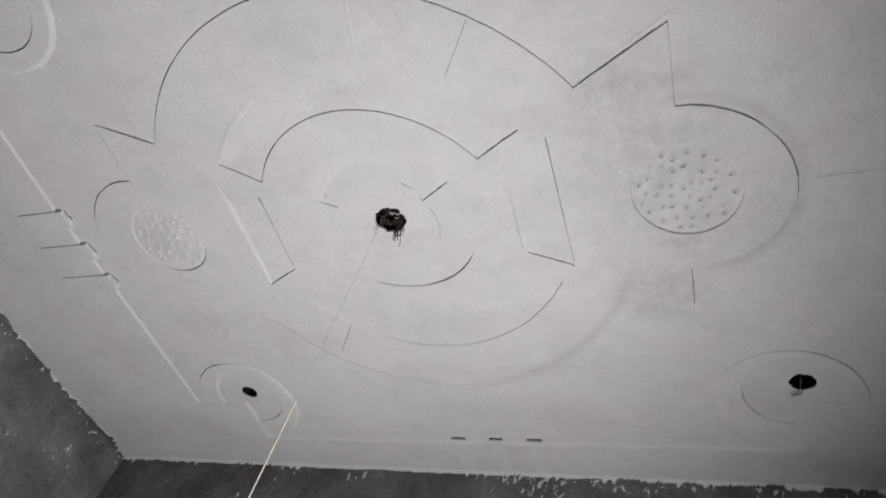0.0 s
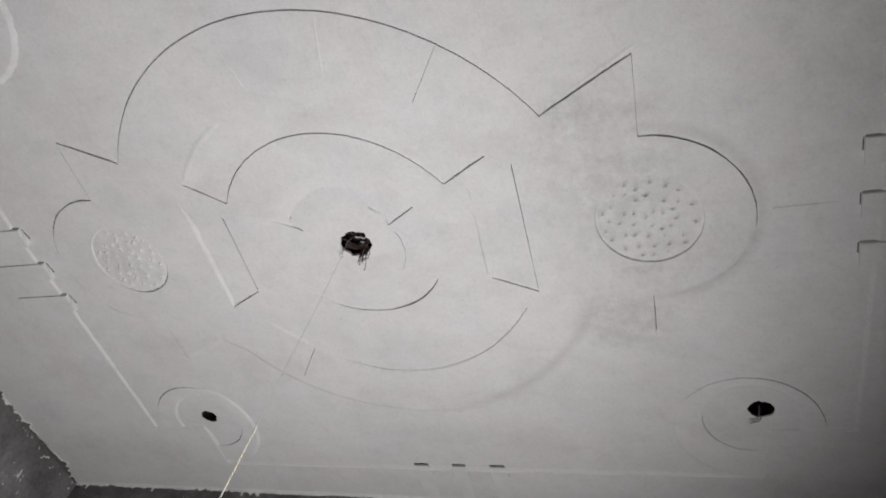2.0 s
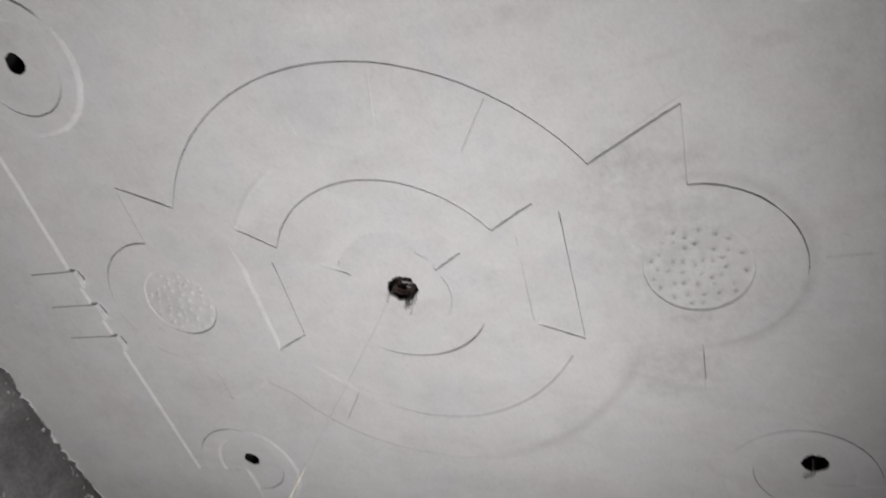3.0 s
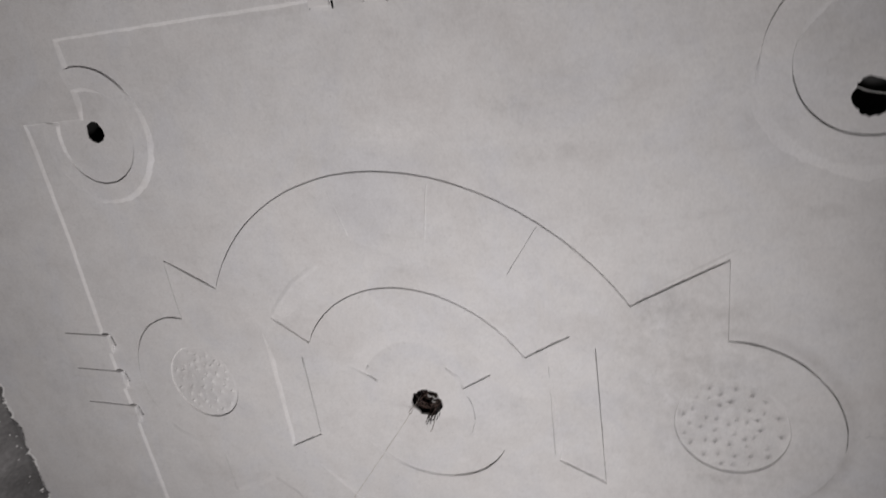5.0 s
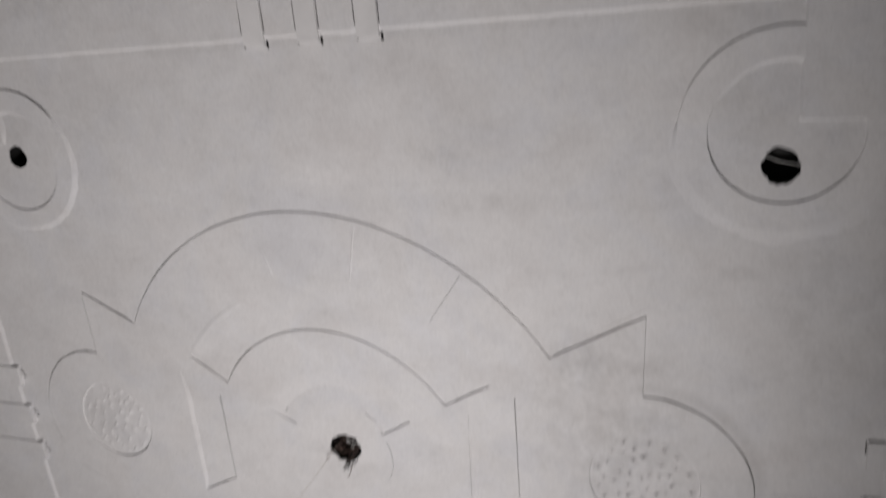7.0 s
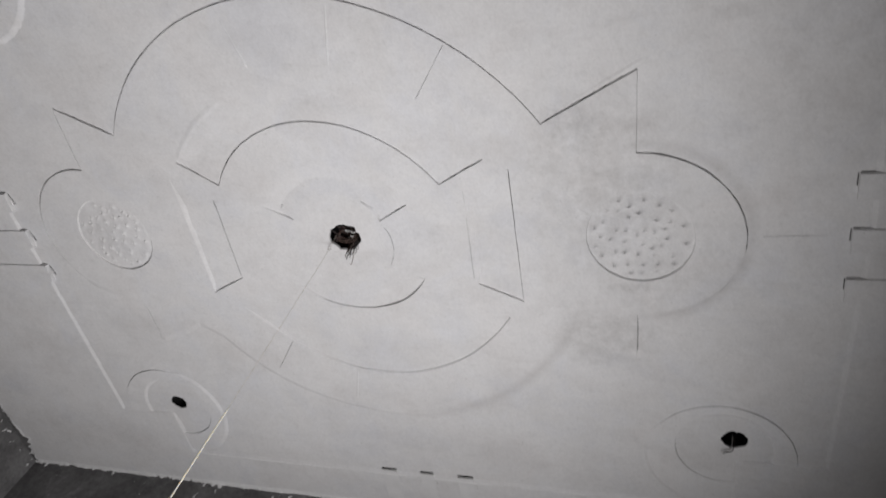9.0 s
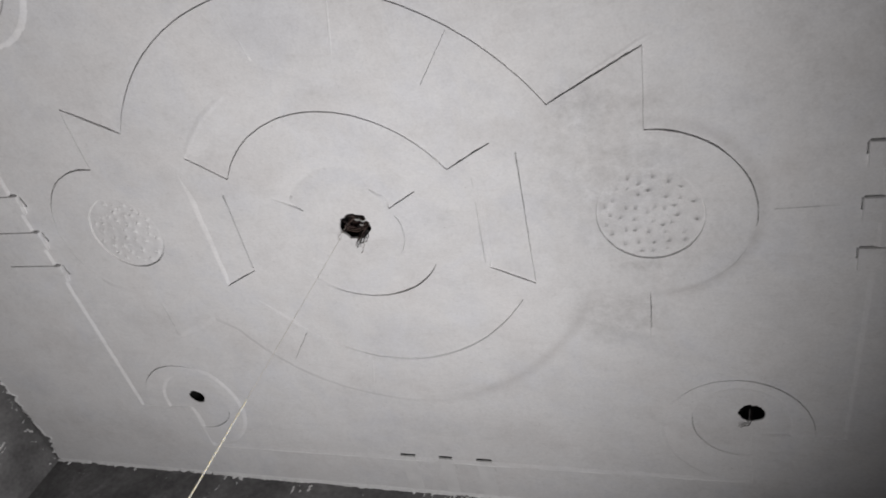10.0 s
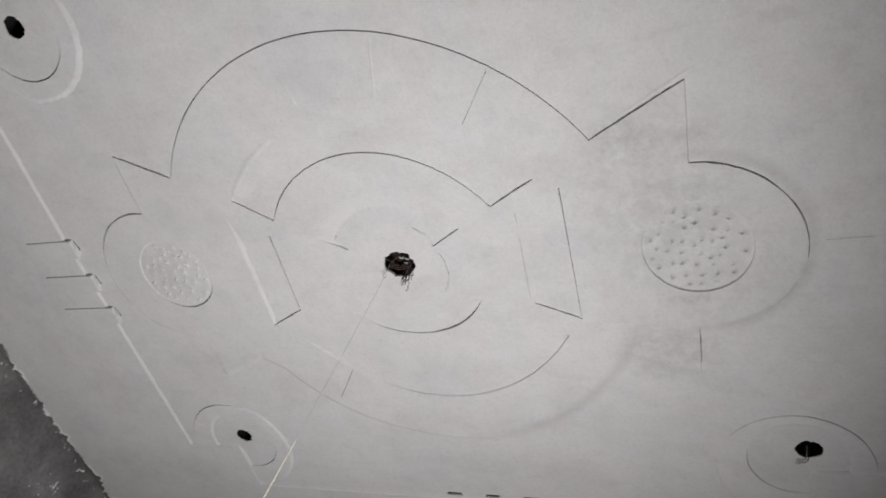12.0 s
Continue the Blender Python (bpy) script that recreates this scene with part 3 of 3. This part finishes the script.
def corner_rosette(outer, inner, a0, h=0.004, round_off=0.011, inner_off=0.011):
    """outer, inner: (x, y, radius); a0: where the open quadrant ends, in degrees; the ring goes on for three quadrants."""
    q = Relief()
    cx, cy = outer[:2]
    lx, ly = (Vector((0.70, 1.0)) - Vector((cx, cy))).normalized()
    ring = outline((arc(*outer, a0 - 16, a0 + 286), 1, 1), (arc(*inner, a0 + 286, a0 - 16), -1, -1), narrow=False)
    loop = []
    for x, y, w in ring:
        lit = w * ((x - cx) * lx + (y - cy) * ly) / math.hypot(x - cx, y - cy)
        loop.append((x, y, 0.0009 + (round_off if w > 0 else inner_off) * max(0.0, min(1.0, (lit - 0.05) / 0.5))))
    q.plate([loop], h)
    me = q.mesh("corner_rosette")
    me.materials[0] = ring_putty
    part("corner_rosette", me, ceiling, "plaster ring round a wiring hole, cut by the border's corner")


corner_rosette((1.071, -0.838, 0.203), (1.071, -0.838, 0.145), 0, 0.0046, 0.030)
corner_rosette((-0.925, -0.812, 0.196), (-0.922, -0.808, 0.143), 270, 0.0056, 0.017)
corner_rosette((1.003, 0.752, 0.203), (1.014, 0.711, 0.136), 90, 0.0036)
corner_rosette((-0.866, 0.762, 0.194), (-0.850, 0.740, 0.134), 180, round_off=0.017)

# raised margin between the border line and the walls
BORDER = [(-0.967, -1.092), (1.102, -1.098), (1.101, -0.864), (1.290, -0.862), (1.312, -0.02), (1.287, 0.757), (1.050, 0.762), (1.047, 0.967), (-0.872, 0.977), (-0.884, 0.778), (-1.106, 0.776), (-1.140, 0.155), (-1.168, -0.150), (-1.171, -0.520), (-1.192, -0.860), (-0.954, -0.862)]
MARGIN = 0.0052


def build_margin():
    outer = [(X0 - 0.4, Y0 - 0.1, 0.001), (X1 + 0.1, Y0 - 0.1, 0.001), (X1 + 0.1, Y1 + 0.1, 0.001), (X0 - 0.4, Y1 + 0.1, 0.001)]
    wide = {0: 0.010, 1: 0.006, 2: 0.006, 5: 0.005, 6: 0.008, 8: 0.02, 9: 0.006, 14: 0.002, 15: 0.02}
    segs = []
    for k in range(len(BORDER)):
        w = wide.get(k, 0.013)
        segs.append(([BORDER[(k + 1) % len(BORDER)], BORDER[k]], w, w))
    slots = []
    for a, b in TOP_STRIPS:
        slots += [slot(x, Y0 + 0.02, x, -1.103, 0.0028) for x in (a - 0.0030, b + 0.0022)]
    slots += [slot(b + 0.0030, 0.984, b + 0.0050, 1.004, 0.0028) for b in (-0.037, 0.097, 0.237)]
    q = Relief()
    q.plate([outer, outline(*segs[::-1])] + slots, MARGIN)
    part("margin", q.mesh("margin"), ceiling, "raised plain putty margin along the walls")
    # pale bead added as a painted highlight along the far border edge
    bead = Relief()
    bead.sweep([(-0.872, 0.976), (0.20, 0.975), (1.047, 0.966)], [(-0.003, 0.002), (-0.0016, MARGIN + 0.001), (0.0016, MARGIN + 0.001), (0.003, 0.002)], False, (0.05, 0.05), 0.3, jitter=0.002)
    me = bead.mesh("border_highlight")
    me.materials[0] = pale_mat
    part("border_highlight", me, ceiling, "thin pale bead standing in for the border's lit edge")


TOP_STRIPS = ((-0.118, -0.062), (0.027, 0.082), (0.178, 0.233))
build_margin()


def strip(x0, y0, x1, y1, drop=0.0100, material=putty):
    bm = bmesh.new()
    bmesh.ops.create_cube(bm, size=1)
    for v in bm.verts:
        v.co = ((x0 + x1) / 2 + v.co.x * (x1 - x0), (y0 + y1) / 2 + v.co.y * (y1 - y0), H - drop / 2 + 0.001 + v.co.z * (drop + 0.002))
    bmesh.ops.bevel(bm, geom=[e for e in bm.edges if all(v.co.z < H - drop / 2 for v in e.verts)], offset=0.0012, segments=2, affect="EDGES")
    part("strip", bm_mesh("strip", bm, material), ceiling, "raised plaster strip crossing the border")


for a, b in TOP_STRIPS:
    strip(a, Y0 - 0.02, b, -1.074, material=strip_putty)
for a, b in ((-0.097, -0.037), (0.044, 0.097), (0.177, 0.237)):
    strip(a, 0.957, b - 0.004, Y1 + 0.02, 0.0057, strip_putty)
for a, b in ((-0.147, -0.082), (-0.011, 0.053), (0.123, 0.187)):
    end = -1.132 + 0.07 * (a + 0.150)
    strip(-1.328, a, end - 0.022, b)
    strip(end - 0.0219, a - 0.001, end, b, 0.0135)
for a, b in ((-0.169, -0.104), (-0.028, 0.038), (0.109, 0.175)):
    strip(1.266, a, 1.50, b)


# ---- walls and floor ----
def wall(name, corners, label):
    bm = bmesh.new()
    for x0, y0, z0, x1, y1, z1 in corners:
        vs = bmesh.ops.create_cube(bm, size=1)["verts"]
        for v in vs:
            v.co = ((x0 + x1) / 2 + v.co.x * (x1 - x0), (y0 + y1) / 2 + v.co.y * (y1 - y0), (z0 + z1) / 2 + v.co.z * (z1 - z0))
    ob = new(name, bm_mesh(name, bm, cement))
    return tagged(ob, label, "wall", kind="structure")


T = 0.15
north = wall("wall_north", [(X0 - 0.4, Y1, 0, X1 + T, Y1 + T, H - 0.002)], "dark grey cement plaster wall with white putty splashes")
south = wall("wall_south", [(X0 - 0.4, Y0 - T, 0, X1 + T, Y0, H - 0.002)], "grey cement plaster wall under the ceiling edge")
wall("wall_east", [(X1, Y0, 0, X1 + T, Y1, H - 0.002)], "plain grey cement plaster wall")
west = wall("wall_west", [(-T, -2.7, 0, 0, 0.1, H - 0.002)], "rough dark grey cement plaster wall with putty splashes")
west.matrix_world = pose(-1.722, 1.150, 0, 0, 0, -4.2)
bm = bmesh.new()
bmesh.ops.create_cube(bm, size=1)
for v in bm.verts:
    v.co = (0.05 + v.co.x * 4.6, -0.05 + v.co.y * 3.2, -0.05 + v.co.z * 0.1)
tagged(new("floor", bm_mesh("floor", bm, screed)), "grey cement screed floor", "floor", kind="structure")


# ---- ragged putty edge where the ceiling meets the walls ----
def ragged_edge(p0, p1, inward, seed, most, bare, reach, drips, lip=None):
    """A rounded lip of putty that runs a little down the wall, broken where the putty stops short and the cement is bare.
    most: the deepest gap in metres; bare: how much of the way is broken, -1 to 1; reach: how far the lip runs down; drips: runs on the wall for each metre."""
    a, b = Vector(p0), Vector(p1)
    rnd = random.Random(int(seed))
    total, step = (b - a).length, 0.0035
    n = int(total / step)
    runs_down = [(rnd.uniform(0, total), rnd.uniform(0.0025, 0.008), rnd.uniform(0.006, 0.030) * rnd.random()) for _ in range(int(drips * total))]
    nx, ny = inward
    verts, faces, gaps, holes = [], [], [], []
    for k in range(n + 1):
        p, q = a + (b - a) * k / n, k * step
        w = most * (bare + 0.9 * noise.noise((q * 3.1, seed, 1)) + 0.8 * noise.noise((q * 11, seed, 4)) + 0.6 * noise.noise((q * 38, seed, 7)) + 0.4 * noise.noise((q * 110, seed, 8)) + 0.25 * noise.noise((q * 260, seed, 9)))
        r = 0.014 + 0.005 * noise.noise((q * 7, seed, 2))
        d = reach * max(0.12, 0.55 + 0.8 * noise.noise((q * 6, seed, 3)) + 0.6 * noise.noise((q * 31, seed, 5)) + 0.4 * noise.noise((q * 110, seed, 6)))
        d += max([0.0] + [long * math.exp(-((q - at) / wide) ** 2) for at, wide, long in runs_down])
        g = max(0.0, min(1.0, w / 0.004))
        lip_in = ((r + 0.004, MARGIN - 0.0006), (r, MARGIN + 0.0004), (r * 0.5, MARGIN + 0.0022), (r * 0.2, MARGIN + 0.0048 * min(1, d / 0.004)), (0.0028, MARGIN + 0.002 + 0.5 * d), (0.0016, MARGIN + 0.002 + d), (-0.003, MARGIN + 0.0015 + d))
        tall = max(0.0, 0.35 + 0.9 * noise.noise((q * 9, seed, 12)) + 0.5 * noise.noise((q * 44, seed, 13)))
        lip_open = tuple((max(0.0, w) + off * (0.4 + tall), MARGIN + (drop * tall if drop > 0 else drop)) for off, drop in ((0.011, -0.0006), (0.008, 0.0012), (0.005, 0.0028), (0.0025, 0.0032), (0.0008, 0.0028), (0.0, 0.0014), (-0.0006, 0.0)))
        for (o0, d0), (o1, d1) in zip(lip_in, lip_open):
            off, drop = o0 + (o1 - o0) * g, d0 + (d1 - d0) * g
            verts.append((p.x + nx * off, p.y + ny * off, H - drop))
        gaps += [(p.x - nx * 0.02, p.y - ny * 0.02, H - MARGIN - 0.0024), (p.x + nx * max(-0.004, w), p.y + ny * max(-0.004, w), H - MARGIN - 0.0024)]
    for k in range(n):
        for e in range(6):
            faces.append((k * 7 + e, k * 7 + e + 1, k * 7 + 8 + e, k * 7 + 7 + e))
        holes.append((2 * k, 2 * k + 1, 2 * k + 3, 2 * k + 2))
    part("putty_edge", mesh_from("putty_edge", verts, faces, lip or pale_mat, True), ceiling, "ragged pale putty lip on the wall")
    part("bare_edge", mesh_from("bare_edge", gaps, holes, cement), ceiling, "bare cement where the putty stops short of the wall")


ragged_edge((X0 - 0.1, Y1), (0.45, Y1), (0, -1), 11.0, 0.009, -0.25, 0.008, 9)
ragged_edge((0.45, Y1), (X1, Y1), (0, -1), 31.0, 0.013, 0.12, 0.012, 26)
ragged_edge((-1.722, 1.150), (-1.902, -1.30), (0.997, -0.073), 57.0, 0.036, 0.36, 0.008, 8)
ragged_edge((X0 - 0.4, Y0), (X1, Y0), (0, 1), 23.0, 0.008, -0.6, 0.004, 2, putty)


# ---- wiring boxes, wires and string ----
def tube(pts, rad, material, name, swell=None):
    cu = bpy.data.curves.new(name, "CURVE")
    cu.dimensions, cu.bevel_depth, cu.bevel_resolution = "3D", rad, 2
    sp = cu.splines.new("NURBS")
    sp.points.add(len(pts) - 1)
    for q, p in zip(sp.points, pts):
        q.co = (*p, 1)
        q.radius = swell(p) if swell else 1.0
    sp.use_endpoint_u, sp.order_u = True, 3
    tmp = bpy.data.objects.new(name, cu)
    scene.collection.objects.link(tmp)
    me = bpy.data.meshes.new_from_object(tmp.evaluated_get(bpy.context.evaluated_depsgraph_get()))
    bpy.data.objects.remove(tmp)
    me.materials.clear()
    me.materials.append(material)
    return me


def wiring_box(k):
    cx, cy, rx, ry = HOLES[k]
    bm = bmesh.new()
    n = 28
    rings = []
    for rad, z in ((1.3, 0.0035), (1.3, 0.075), (0.0, 0.075)):
        if rad:
            rings.append([bm.verts.new((cx + rx * rad * math.cos(2 * math.pi * i / n), cy + ry * rad * math.sin(2 * math.pi * i / n), H + z)) for i in range(n)])
        else:
            bm.faces.new(rings[-1])
    for i in range(n):
        j = (i + 1) % n
        bm.faces.new((rings[0][i], rings[0][j], rings[1][j], rings[1][i]))
    ob = new("wiring_box")
    ob.location = (cx, cy, H + 0.008)
    shell = new("box_shell", bm_mesh("box_shell", bm, box_black))
    shell.parent, shell.matrix_parent_inverse = ob, Matrix.Translation(ob.location).inverted()
    return tagged(ob, "black round wiring box sunk in the ceiling hole", "junction box", "ceiling wiring boxes")


bm = bmesh.new()
bmesh.ops.create_cube(bm, size=1)
for v in bm.verts:
    v.co = (0.05 + v.co.x * 4.6, -0.05 + v.co.y * 3.0, H + 0.16 + v.co.z * 0.14)
tagged(new("ceiling_slab", bm_mesh("ceiling_slab", bm, cement)), "bare concrete slab above the plaster ceiling", "slab", kind="structure")
boxes = [wiring_box(k) for k in range(len(HOLES))]


def tangle(k, count, seed):
    """Short curled wires pushed up into the box."""
    cx, cy, rx, ry = HOLES[k]
    rnd = random.Random(seed)
    for i in range(count):
        pts, a = [], rnd.uniform(0, 6.28)
        for j in range(7):
            a += rnd.uniform(0.5, 1.5)
            g = rnd.uniform(0.15, 0.88)
            pts.append((cx - 0.006 + rx * g * math.cos(a), cy - 0.004 + ry * g * math.sin(a), H + rnd.uniform(0.004, 0.050)))
        part("wire", tube(pts, rnd.uniform(0.0008, 0.0015), (wire_brown, wire_tan, wire_brown, wire_brown, wire_dark)[i % 5], "wire"), boxes[k], "curled cable end in the box")


def strands(k, count, seed):
    """Thin wires that hang out over the edge of the hole."""
    cx, cy, rx, ry = HOLES[k]
    rnd = random.Random(seed)
    for i in range(count):
        a = rnd.uniform(0.0, 1.9)
        ux, uy = math.cos(a), math.sin(a)
        far, bend, lean = rnd.uniform(0.020, 0.075) * (1.0 if a < 1.0 else 0.5), rnd.uniform(-1, 1), rnd.uniform(-0.1, 0.5)
        pts = [(cx + rx * 0.5 * ux, cy + ry * 0.5 * uy, H + 0.025), (cx + rx * 0.74 * ux, cy + ry * 0.74 * uy, H + 0.004), (cx + rx * 0.84 * ux, cy + ry * 0.84 * uy, H - 0.006)]
        for j in range(1, 6):
            g = j / 5
            sway = 0.006 * bend * math.sin(2.6 * g) + rnd.uniform(-0.0016, 0.0016)
            pts.append((pts[2][0] + ux * far * lean * g - uy * sway, pts[2][1] + uy * far * lean * g + ux * sway, H - 0.006 - far * g))
        if rnd.random() < 0.6:
            pts.append((pts[-1][0] - rnd.uniform(0.004, 0.009), pts[-1][1] + rnd.uniform(-0.005, 0.003), pts[-1][2] + 0.004))
        part("wire", tube(pts, rnd.uniform(0.0007, 0.0014), wire_dark if rnd.random() < 0.85 else wire_tan, "wire"), boxes[k], "thin stripped cable end")


tangle(0, 9, 12)
strands(0, 17, 5)
# bared ends that curl at the mouth of the hole
for px, py, size, thick in ((0.008, -0.012, 0.0075, 0.0026), (0.024, -0.008, 0.0080, 0.0023), (0.017, 0.006, 0.006, 0.0016)):
    curl = [(px + size * math.cos(t) * (1 - 0.06 * t), py + size * 0.7 * math.sin(t), H + 0.006 + 0.001 * t) for t in np.linspace(0.4, 2.9, 6)]
    part("wire", tube(curl, thick, wire_white, "wire"), boxes[0], "short white cable end")
# tan cores crossing the mouth towards the string
for dy, rise in ((0.010, 0.003), (0.019, 0.006)):
    way = [(-0.038, dy, H + 0.010), (-0.022, dy + 0.006, H + rise - 0.003), (0.000, dy + 0.010, H + rise - 0.004), (0.020, dy + 0.004, H + rise), (0.036, dy - 0.004, H + 0.012)]
    part("wire", tube(way, 0.0009, wire_tan, "wire"), boxes[0], "bare tan cable core")
# a loose end of the string, curled beside it
part("wire", tube([(-0.036, 0.020, H - 0.004), (-0.047, 0.024, H - 0.012), (-0.054, 0.034, H - 0.018), (-0.049, 0.042, H - 0.020), (-0.044, 0.036, H - 0.016)], 0.0006, wire_tan, "wire"), boxes[0], "loose curled string end")
for dx, dy, dark in ((0.0, 0.0, 0), (0.006, 0.004, 1)):
    part("wire", tube([(1.036 + dx, 0.690, H + 0.03), (1.034 + dx, 0.702 + dy, H - 0.002), (1.024 + dx, 0.712 + dy, H - 0.010), (1.012 + dx, 0.706 + dy, H - 0.014), (1.004 + dx, 0.716 + dy, H - 0.012)], 0.0012, wire_dark if dark else wire_grey, "wire"), boxes[3], "thin stripped cable end")
part("wire", tube([(1.030, -0.794, H + 0.012), (1.055, -0.781, H + 0.002), (1.080, -0.776, H + 0.001), (1.106, -0.768, H + 0.012)], 0.0011, wire_white, "wire"), boxes[1], "pale wire across the hole")

# one string in two parts: thin above, its shade put into a darker tan; thicker below
UPPER_STRING = [(-0.034, 0.010, H + 0.03), (-0.036, 0.016, H + 0.004), (-0.046, 0.036, H - 0.03), (-0.072, 0.089, 2.55), (-0.077, 0.099, 2.455)]
STRING = [(-0.0765, 0.098, 2.465), (-0.0775, 0.1, 2.452), (-0.078, 0.101, 2.44), (-0.079, 0.103, 2.42), (-0.095, 0.135, 2.10), (-0.15, 0.245, 1.05), (-0.205, 0.355, 0.001)]
# the knot is made up to join the two parts
cord = new("string", tube(STRING, 0.0016, string_mat, "string", lambda p: 0.45 if p[2] > 2.46 else 1.35 if p[2] > 2.445 else 1.0))
tagged(cord, "pale cotton string hanging from the wiring hole", "string")
part("string_upper", tube(UPPER_STRING, 0.0006, shaded_string_mat, "string_upper"), cord, "upper part of the string, toned darker for shade")

hook_pts = [(-0.531 + 0.014 * math.cos(t), -1.252 + 0.016 * math.sin(t), H - 0.020 + 0.012 * math.sin(t)) for t in np.linspace(0, 6.6, 14)] + [(-0.522, Y0 - 0.01, H - 0.012)]
scratch = Relief()
scratch.sweep([(-0.541, -1.240), (-0.536, -1.224), (-0.523, -1.210)], [(-0.003, MARGIN - 0.001), (-0.001, MARGIN + 0.0016), (0.001, MARGIN + 0.0016), (0.003, MARGIN - 0.001)], False, (0.004, 0.01))
part("scratch", scratch.mesh("scratch"), ceiling, "short scratch in the putty")
tagged(new("wire_loop", tube(hook_pts, 0.0017, box_black, "wire_loop")), "small dark wire loop sticking out under the ceiling", "wire")

pencil = mesh_from("pencil_line", [(1.080, -0.003, H - 0.0008), (1.218, -0.008, H - 0.0008), (1.218, -0.006, H - 0.0008), (1.080, -0.001, H - 0.0008)], [(0, 1, 2, 3)], graphite)
part("pencil_line", pencil, ceiling, "faint pencil mark")


# ---- white putty splashes on the walls ----
def splashes(wall_ob, clusters, drips, seed, place, deep=0.40):
    rnd = random.Random(seed)
    verts, faces, spots = [], [], []
    for _ in range(clusters):
        u, z = rnd.random(), H - 0.02 - deep * rnd.random()
        spread = rnd.uniform(0.008, 0.035)
        for _ in range(rnd.randint(1, 11)):
            spots.append((u, rnd.gauss(0, spread), z + rnd.gauss(0, spread), 0.0015 + 0.0075 * rnd.random() ** 2.5, rnd.uniform(0.16, 0.5), rnd.gauss(1.57, 0.35)))
    for _ in range(drips):
        spots.append((rnd.random(), 0, H - 0.018 - 0.035 * rnd.random() ** 1.5, 0.002 + 0.009 * rnd.random() ** 2.5, rnd.uniform(0.22, 0.6), rnd.gauss(1.57, 0.3)))
    for u, du, z, size, squash, turn in spots:
        # a smear is a few uneven blobs in a row
        for blob in range(rnd.randint(1, 4)):
            along, n, base, ring = blob * size * rnd.uniform(0.5, 1.1), 11, len(verts), []
            ox, oz = along * math.cos(turn) + rnd.gauss(0, size * 0.25), along * math.sin(turn)
            small = size * rnd.uniform(0.35, 1.0)
            for i in range(n):
                t = 2 * math.pi * i / n
                g = small * rnd.uniform(0.4, 1.45)
                a, b = g * math.cos(t), g * min(1.0, squash * 1.7) * math.sin(t)
                ring.append((a * math.cos(turn) - b * math.sin(turn), a * math.sin(turn) + b * math.cos(turn)))
            lift = rnd.uniform(0.0006, 0.0016)
            for a, b in ring:
                verts.append(place(u, du + ox + a, min(H - 0.008, z + oz + b), 0.0002))
            for a, b in ring:
                verts.append(place(u, du + ox + a * 0.6, min(H - 0.008, z + oz + b * 0.6), lift))
            faces.append(tuple(base + n + i for i in range(n)))
            for i in range(n):
                j = (i + 1) % n
                faces.append((base + i, base + j, base + n + j, base + n + i))
    tagged(part("putty_splash", mesh_from("putty_splash", verts, faces, dried), wall_ob, "dried white putty splashes"), kind="stuff")


splashes(north, 10, 26, 4, lambda u, a, z, d: (X0 + 3.7 * u + a, Y1 - d, z))
splashes(north, 11, 60, 15, lambda u, a, z, d: (-0.05 + 0.65 * u + a, Y1 - d, z), 0.10)
splashes(north, 4, 14, 19, lambda u, a, z, d: (0.65 + 0.9 * u + a, Y1 - d, z), 0.08)
splashes(west, 30, 60, 6, lambda u, a, z, d: (d, -2.4 * u + a, z))
splashes(south, 8, 20, 9, lambda u, a, z, d: (X0 + 3.7 * u + a, Y0 + d, z))
